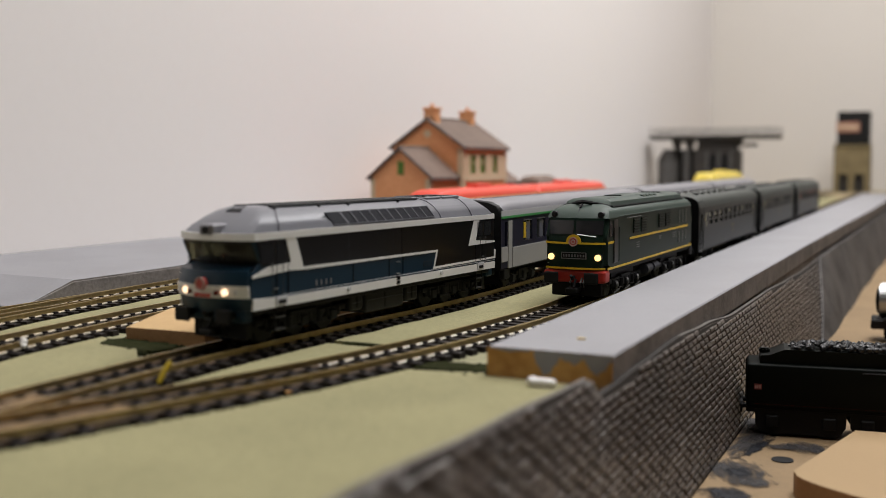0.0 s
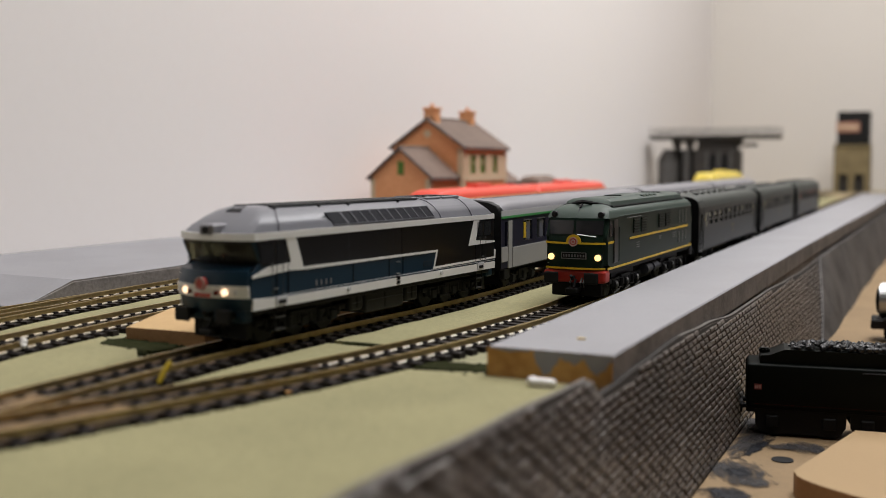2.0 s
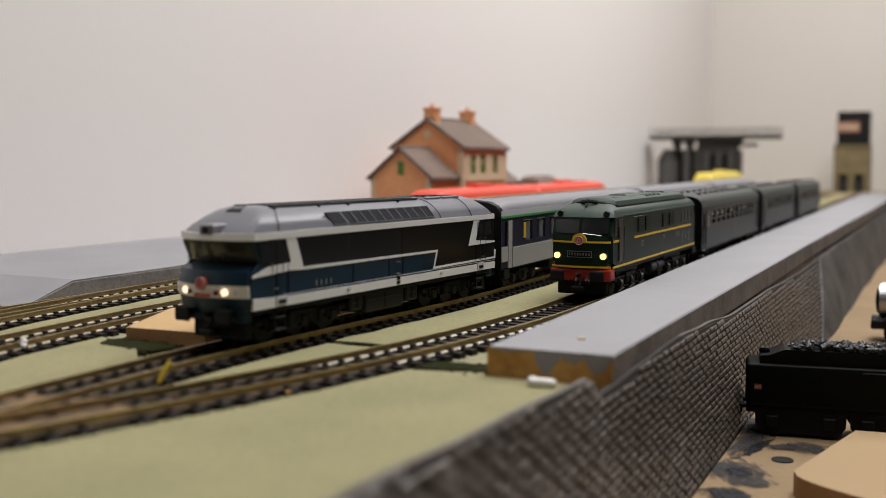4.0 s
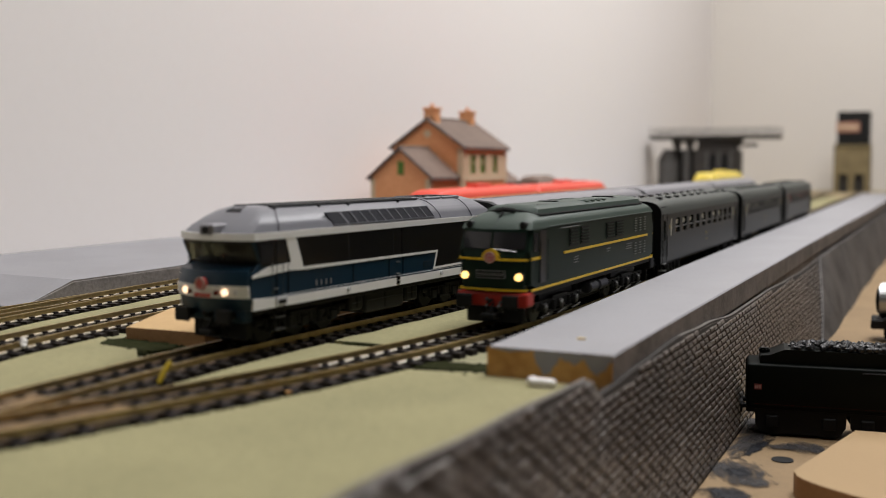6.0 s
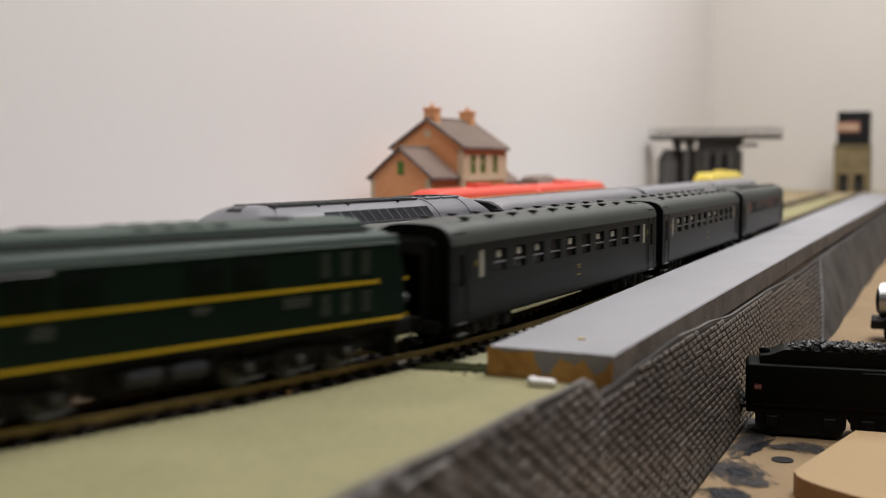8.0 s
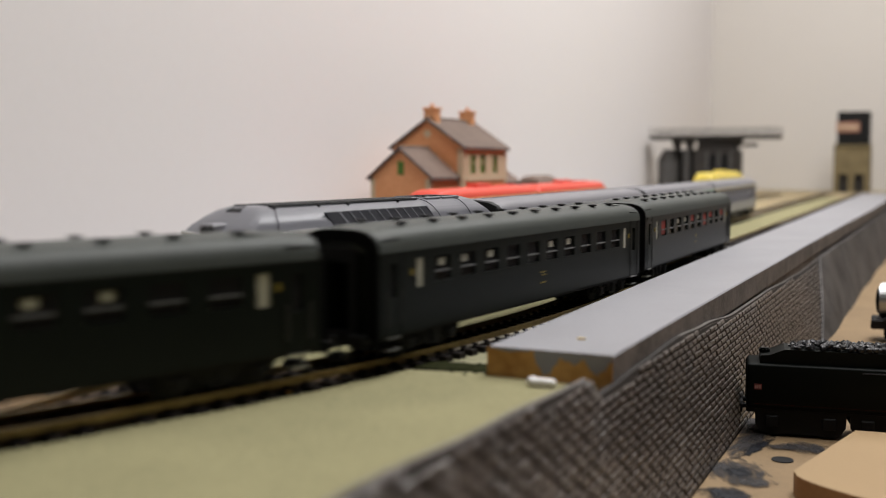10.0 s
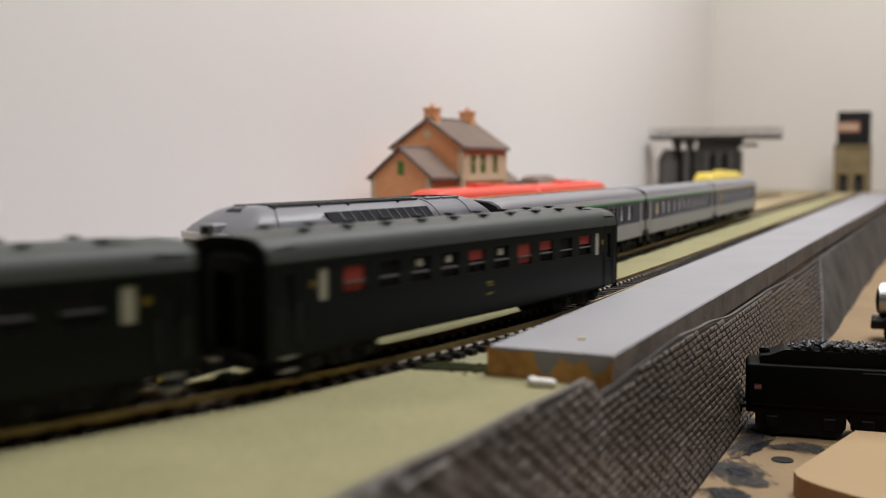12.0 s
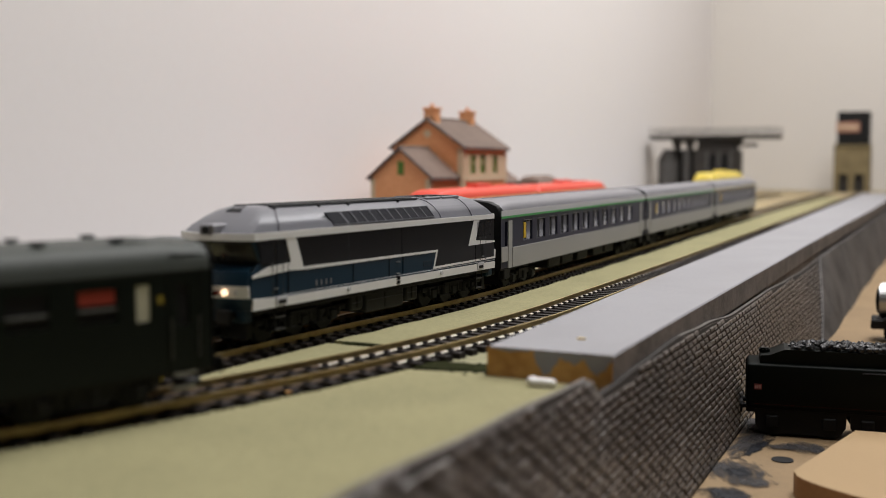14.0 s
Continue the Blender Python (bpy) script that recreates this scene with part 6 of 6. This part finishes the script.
def tender():
    """A black steam tender on the lower deck; its length runs along local x."""
    ob = thing("tender", "greenish black model steam tender heaped with coal", "model tender", pose(0.1522, 0.2030, LOW, 0, 0, 9))
    L, W = 0.112, 0.025
    bm = bmesh.new()
    box(bm, -0.0014, L, 0.0, W, 0.0134, 0.0337, 0.0012, 3)
    part("body", bm, M["tender_green"], ob, smooth=40)
    # raised bunker: a low step, then a slope up to the coal space
    bm = bmesh.new()
    side = [(0.0040, 0.0337), (0.0045, 0.0372), (0.0085, 0.0376), (0.0150, 0.0404), (L, 0.0400), (L, 0.0337)]
    loft(bm, [[(x, y, z) for x, z in side] for y in (0.0034, W - 0.0034)])
    part("bunker_side", bm, M["tender_green"], ob, "stepped coal bunker")
    part("filler", cyl(bmesh.new(), (0.0062, W / 2, 0.0384), "z", 0.0026, 0.0022, 18, bevel=0.0005), M["tender_green"], ob)
    part("end_ladder", tube(bmesh.new(), [(-0.0016, 0.019, 0.0140), (-0.0016, 0.019, 0.0330)], 0.0004, 5), M["black"], ob)
    part("beading", box(bmesh.new(), 0.0485, L, -0.0004, 0.0006, 0.0316, 0.0320), M["louvre"], ob)
    part("red_line", box(bmesh.new(), 0.002, L, -0.0001, 0.0006, 0.0152, 0.01528), M["tail_lamp"], ob, "thin red lining")
    bm = bmesh.new()
    rnd = random.Random(11)
    for i in range(420):
        x, y = rnd.uniform(0.0175, L - 0.002), rnd.uniform(0.0045, W - 0.0045)
        h = 0.0402 + 0.0024 * math.sin(math.pi * y / W) * smoothstep(0.014, 0.028, x)
        r = rnd.uniform(0.0009, 0.0019)
        made = bmesh.ops.create_icosphere(bm, subdivisions=1, radius=r)["verts"]
        for v in made:
            v.co = Vector((x + v.co.x * rnd.uniform(0.7, 1.3), y + v.co.y * rnd.uniform(0.7, 1.3), h + v.co.z * rnd.uniform(0.6, 1.2)))
    tagged(part("coal", bm, M["coal"], ob, "heap of glinting black coal"), kind="stuff")
    bm = bmesh.new()
    box(bm, -0.0015, L, 0.002, W - 0.002, 0.0108, 0.0135, 0.0004, 1)
    part("underframe", bm, M["black"], ob)
    for y in (0.0055, 0.0195):
        bm = bmesh.new()
        cyl(bm, (-0.0020, y, 0.0130), "x", 0.0012, 0.0035, 10)
        cyl(bm, (-0.0036, y, 0.0130), "x", 0.0034, 0.0010, 16)
        part("buffer", bm, M["black"], ob)
    emblem = part("plate", box(bmesh.new(), 0.0019, 0.0053, -0.0004, 0.0004, 0.0219, 0.0245), M["emblem"], ob, "small dull red number plate")
    for k in range(3):
        part("lettering", box(bmesh.new(), 0.0024 + k * 0.0009, 0.0029 + k * 0.0009, -0.0006, -0.0003, 0.0225, 0.0239), M["badge_pale"], emblem)
    for x0 in (0.0225, 0.0640):
        bm = bmesh.new()
        for y in (0.0015, W - 0.0035):
            loft(bm, [[(x0 - 0.0135, q, 0.0006), (x0 - 0.0175, q, 0.0022), (x0 - 0.0198, q, 0.0058), (x0 - 0.0200, q, 0.0125), (x0 + 0.0200, q, 0.0125), (x0 + 0.0198, q, 0.0058), (x0 + 0.0175, q, 0.0022), (x0 + 0.0135, q, 0.0006), (x0 + 0.006, q, 0.0016), (x0 - 0.006, q, 0.0016)] for q in (y, y + 0.002)])
            for k in (-0.0125, 0.0125):
                box(bm, x0 + k - 0.003, x0 + k + 0.003, y - 0.0012, y + 0.0032, 0.0045, 0.0100, 0.0006, 1)
        b = part("bogie", bm, M["black"], ob)
        for k in (-0.0125, 0.0125):
            bm = bmesh.new()
            cyl(bm, (x0 + k, W / 2, 0.0058), "y", 0.0011, 0.020, 8)
            for s in (-1, 1):
                cyl(bm, (x0 + k, W / 2 + s * 0.0085, 0.0058), "y", 0.0058, 0.0024, 20, bevel=0.0004)
            part("wheelset", bm, M["black"], b)


def steam_engine():
    """The end of a steam engine farther along the lower deck."""
    ob = thing("steam_locomotive", "black and silver model steam locomotive on the lower deck", "model locomotive", pose(0.1945, 0.50, LOW, 0, 0, 2))
    part("boiler", cyl(bmesh.new(), (0.062, 0.017, 0.0285), "x", 0.0125, 0.115, 28), M["steel"], ob, "polished silver boiler")
    part("smokebox", cyl(bmesh.new(), (0.0030, 0.017, 0.0285), "x", 0.0128, 0.008, 28, bevel=0.0012), M["steel"], ob)
    part("smokebox_door", ball(bmesh.new(), (-0.0012, 0.017, 0.0285), 0.0095, sx=0.25, n=20), M["tender_green"], ob)
    part("frame", box(bmesh.new(), -0.006, 0.118, 0.004, 0.030, 0.0090, 0.0160, 0.0008, 1), M["black"], ob)
    part("running_board", box(bmesh.new(), 0.002, 0.118, -0.0005, 0.0345, 0.0160, 0.0174, 0.0003, 1), M["black"], ob)
    part("chimney", cyl(bmesh.new(), (0.010, 0.017, 0.0435), "z", 0.0042, 0.0080, 16, r2=0.0048), M["black"], ob)
    for x in (0.008, 0.030, 0.056, 0.082):
        bm = bmesh.new()
        r = 0.0055 if x < 0.02 else 0.0105
        for y in (0.0085, 0.0255):
            cyl(bm, (x, y, r), "y", r, 0.0024, 22, bevel=0.0004)
        cyl(bm, (x, 0.017, r), "y", 0.0012, 0.018, 8)
        part("wheelset", bm, M["black"], ob)


def blot(name, label, category, x, y, z, rx, ry, mat, seed, high=0.0004):
    rnd = random.Random(seed)
    n = 18
    rad = [rnd.uniform(0.7, 1.2) for i in range(n)]
    rad = [(rad[i - 1] + rad[i] * 2 + rad[(i + 1) % n]) / 4 for i in range(n)]
    bm = bmesh.new()
    prism(bm, [(x + rx * rad[i] * math.cos(2 * math.pi * i / n), y + ry * rad[i] * math.sin(2 * math.pi * i / n)) for i in range(n)], z, z + high)
    return tagged(part(name, bm, mat), label, category)


def smear(x, y, rx, ry, turn, mat, high):
    """A thin patch of wiped paint, worn through at its rim."""
    n = 28
    bm = bmesh.new()
    prism(bm, [(rx * math.cos(2 * math.pi * i / n), ry * math.sin(2 * math.pi * i / n)) for i in range(n)], 0.0, 0.00008)
    ob = part("paint_smear", bm, mat)
    ob.matrix_world = pose(x, y, LOW + high, 0, 0, turn)
    tagged(ob, "thin wiped smear of dark paint on the fibreboard deck", "stain")


def small_things():
    # round cut board on the lower deck
    bm = bmesh.new()
    arc = [(0.1815 + 0.0265 * a ** 1.15, 0.1215 - 0.0235 * a ** 0.62) for a in [k / 10 for k in range(1, 11)]]
    poly = [(0.1815, 0.1224)] + arc + [(0.235, 0.083), (0.300, 0.070), (0.300, 0.2085), (0.2109, 0.1988), (0.1986, 0.1973)]
    prism(bm, poly, LOW, -0.0457)
    for f in bm.faces:
        f.normal_update()
        f.material_index = 0 if abs(f.normal.z) > 0.5 else 1
    tagged(part("cut_board", bm, [M["mdf"], M["mdf_edge"]]), "pale fibreboard offcut with a curved sawn edge", "board")
    for n, (x, y, rx, ry, turn, key) in enumerate(((0.1540, 0.190, 0.0085, 0.036, -10, "smudge"), (0.1590, 0.182, 0.0036, 0.024, -12, "smudge_dark"), (0.1560, 0.142, 0.0150, 0.020, 20, "smudge"), (0.1580, 0.1405, 0.0060, 0.0085, 5, "smudge_dark"),
                                                   (0.1590, 0.1090, 0.0115, 0.0110, 0, "smudge_dark"), (0.1650, 0.128, 0.0110, 0.0075, 30, "smudge"), (0.1690, 0.187, 0.0080, 0.0065, 60, "smudge"), (0.1800, 0.190, 0.0110, 0.0120, 40, "smudge"), (0.1530, 0.222, 0.0110, 0.030, 0, "smudge"))):
        smear(x, y, rx, ry, turn, M[key], 0.00010 + 0.00009 * n)
    # a flat black disc carries the dark inside the drilled hole
    tagged(part("drilled_hole", cyl(bmesh.new(), (0.1719, 0.1669, LOW + 0.0002), "z", 0.0046, 0.0005, 24), M["black"]), "black disc on the deck, standing in for a drilled hole's shade", "hole")
    # plank between the sidings
    bm = bmesh.new()
    prism(bm, [(-0.0640, 0.0315), (-0.0262, 0.0330), (-0.0245, 0.07), (-0.0205, 0.12), (-0.0205, 0.30), (-0.070, 0.30), (-0.0835, 0.18), (-0.0840, 0.0830)], 0.0, 0.0062)
    for f in bm.faces:
        f.normal_update()
        f.material_index = 0 if abs(f.normal.z) > 0.5 else 1
    tagged(part("plank", bm, [M["plank_wood"], M["mdf_edge"]]), "pale wooden plank lying between the tracks", "plank")
    rnd = random.Random(21)

    def moss(x0, y0, x1, y1, width, count, label):
        bm = bmesh.new()
        dx, dy = x1 - x0, y1 - y0
        prism(bm, wavy([(x0, y0 - width * 0.75), (x1, y1 - width * 0.75), (x1 + 0.1 * dx, y1), (x1, y1 + width * 0.6), (x0, y0 + width * 0.6), (x0 - 0.1 * dx, y0)], step=0.003, amp=0.0011, seed=count), 0.0, 0.0016)
        for i in range(count):
            k = rnd.random()
            x, y = x0 + (x1 - x0) * k + rnd.gauss(0, width * 0.2), y0 + (y1 - y0) * k + rnd.gauss(0, width * 0.45)
            r = rnd.uniform(0.0008, 0.0019)
            made = bmesh.ops.create_icosphere(bm, subdivisions=1, radius=r)["verts"]
            for v in made:
                v.co = Vector((x + v.co.x, y + v.co.y, 0.0006 + max(-0.0006, v.co.z * 0.7)))
        tagged(part("moss_patch", bm, M["moss"]), label, "moss", kind="stuff")
    moss(-0.066, 0.0265, -0.036, 0.0215, 0.010, 420, "dark green scatter in front of the plank")
    moss(0.0690, 0.0345, 0.0915, 0.0375, 0.009, 260, "dark green scatter at the cut mat's edge")
    moss(0.020, 0.062, 0.034, 0.062, 0.0022, 60, "dark green scatter in a mat joint")
    # loose chips
    bm = bmesh.new()
    box(bm, 0.1135, 0.1215, 0.0150, 0.0190, 0.0014, 0.0040, 0.0008, 2)
    ball(bm, (0.1140, 0.0172, 0.0030), 0.0022, sy=0.8, sz=0.7)
    tagged(part("plastic_scrap", bm, M["white_chip"]), "small white plastic scrap against the platform end", "scrap")
    bm = bmesh.new()
    tube(bm, [(0.0040, -0.0290, 0.0012), (0.0048, -0.0275, 0.0050), (0.0062, -0.0258, 0.0078)], 0.0009, 6)
    tagged(part("yellow_scrap", bm, M["yellow_chip"]), "bent yellow plastic scrap stuck by the rail", "scrap")
    bm = bmesh.new()
    ball(bm, (-0.0790, -0.0065, 0.0050), 0.0016, sx=0.8, sz=1.1)
    box(bm, -0.0785, -0.0765, -0.0090, -0.0070, 0.0032, 0.0046, 0.0004, 1)
    tagged(part("white_scrap", bm, M["white_chip"]), "small white scrap lying on the rail", "scrap")
    blot("chip", "tiny tan chip lying on the grey platform", "scrap", 0.1187, 0.0520, 0.0112, 0.0016, 0.0011, M["railcar_cream"], 8, 0.0006)
    blot("chip", "tiny orange chip beside the sleepers", "scrap", 0.0507, -0.0250, 0.0014, 0.0015, 0.0010, M["raw_wood"], 9, 0.0008)
    for x, y, sd in ((-0.2137, 0.060, 3), (-0.2404, 0.072, 4), (-0.230, 0.045, 5)):
        blot("speck", "small black fleck on the grey card", "scrap", x, y, 0.0012, 0.0030, 0.0016, M["blot_and_hollow"], sd, 0.0003)


station_house()
hut()
gantry()
water_tower()
tender()
steam_engine()
small_things()


# ---- the moving train ----
# seconds, and where the joint behind the green locomotive stands along its line
RUN = ((0.0, 0.3850), (2.6, 0.3850), (3.0, 0.3880), (3.2, 0.3908), (3.7, 0.3945), (4.3, 0.3910), (5.0, 0.3620), (5.3, 0.3450), (5.5, 0.3325), (6.0, 0.2890), (6.5, 0.2364), (7.0, 0.1696), (7.5, 0.1010),
       (8.0, 0.0335), (8.2, 0.0050), (10.3, -0.3085), (10.5, -0.3389), (11.0, -0.4151), (11.5, -0.4925), (12.0, -0.5675), (12.5, -0.6425), (13.0, -0.7066), (13.2, -0.7385),
       (13.4, -0.7720), (13.6, -0.8005), (13.8, -0.8178), (14.0, -0.8228))


def joint_at(t):
    """Monotone cubic through RUN."""
    n = len(RUN)
    d = [(RUN[i + 1][1] - RUN[i][1]) / (RUN[i + 1][0] - RUN[i][0]) for i in range(n - 1)]
    m = [d[0]] + [0.0 if d[i - 1] * d[i] <= 0 else 2 * d[i - 1] * d[i] / (d[i - 1] + d[i]) for i in range(1, n - 1)] + [d[-1]]
    for i in range(n - 1):
        if RUN[i][0] <= t <= RUN[i + 1][0]:
            h = RUN[i + 1][0] - RUN[i][0]
            k = (t - RUN[i][0]) / h
            return ((2 * k ** 3 - 3 * k * k + 1) * RUN[i][1] + (k ** 3 - 2 * k * k + k) * h * m[i]
                    + (-2 * k ** 3 + 3 * k * k) * RUN[i + 1][1] + (k ** 3 - k * k) * h * m[i + 1])
    return RUN[-1][1]


def arc_table():
    ys = np.linspace(-1.4, 2.4, 3801)
    xs = np.array([line_green(y) for y in ys])
    s = np.concatenate([[0.0], np.cumsum(np.hypot(np.diff(xs), np.diff(ys)))])
    return ys, s - np.interp(0.25, ys, s) + 0.25


def motions():
    ys, arcs = arc_table()
    for ob, behind, pivot in green_train:
        rows = []
        for k in range(71):
            t = k * 0.2
            rows.append((t, ride(line_green, float(np.interp(joint_at(t) + behind, arcs, ys)), pivot)))
        walk(ob, rows)


motions()
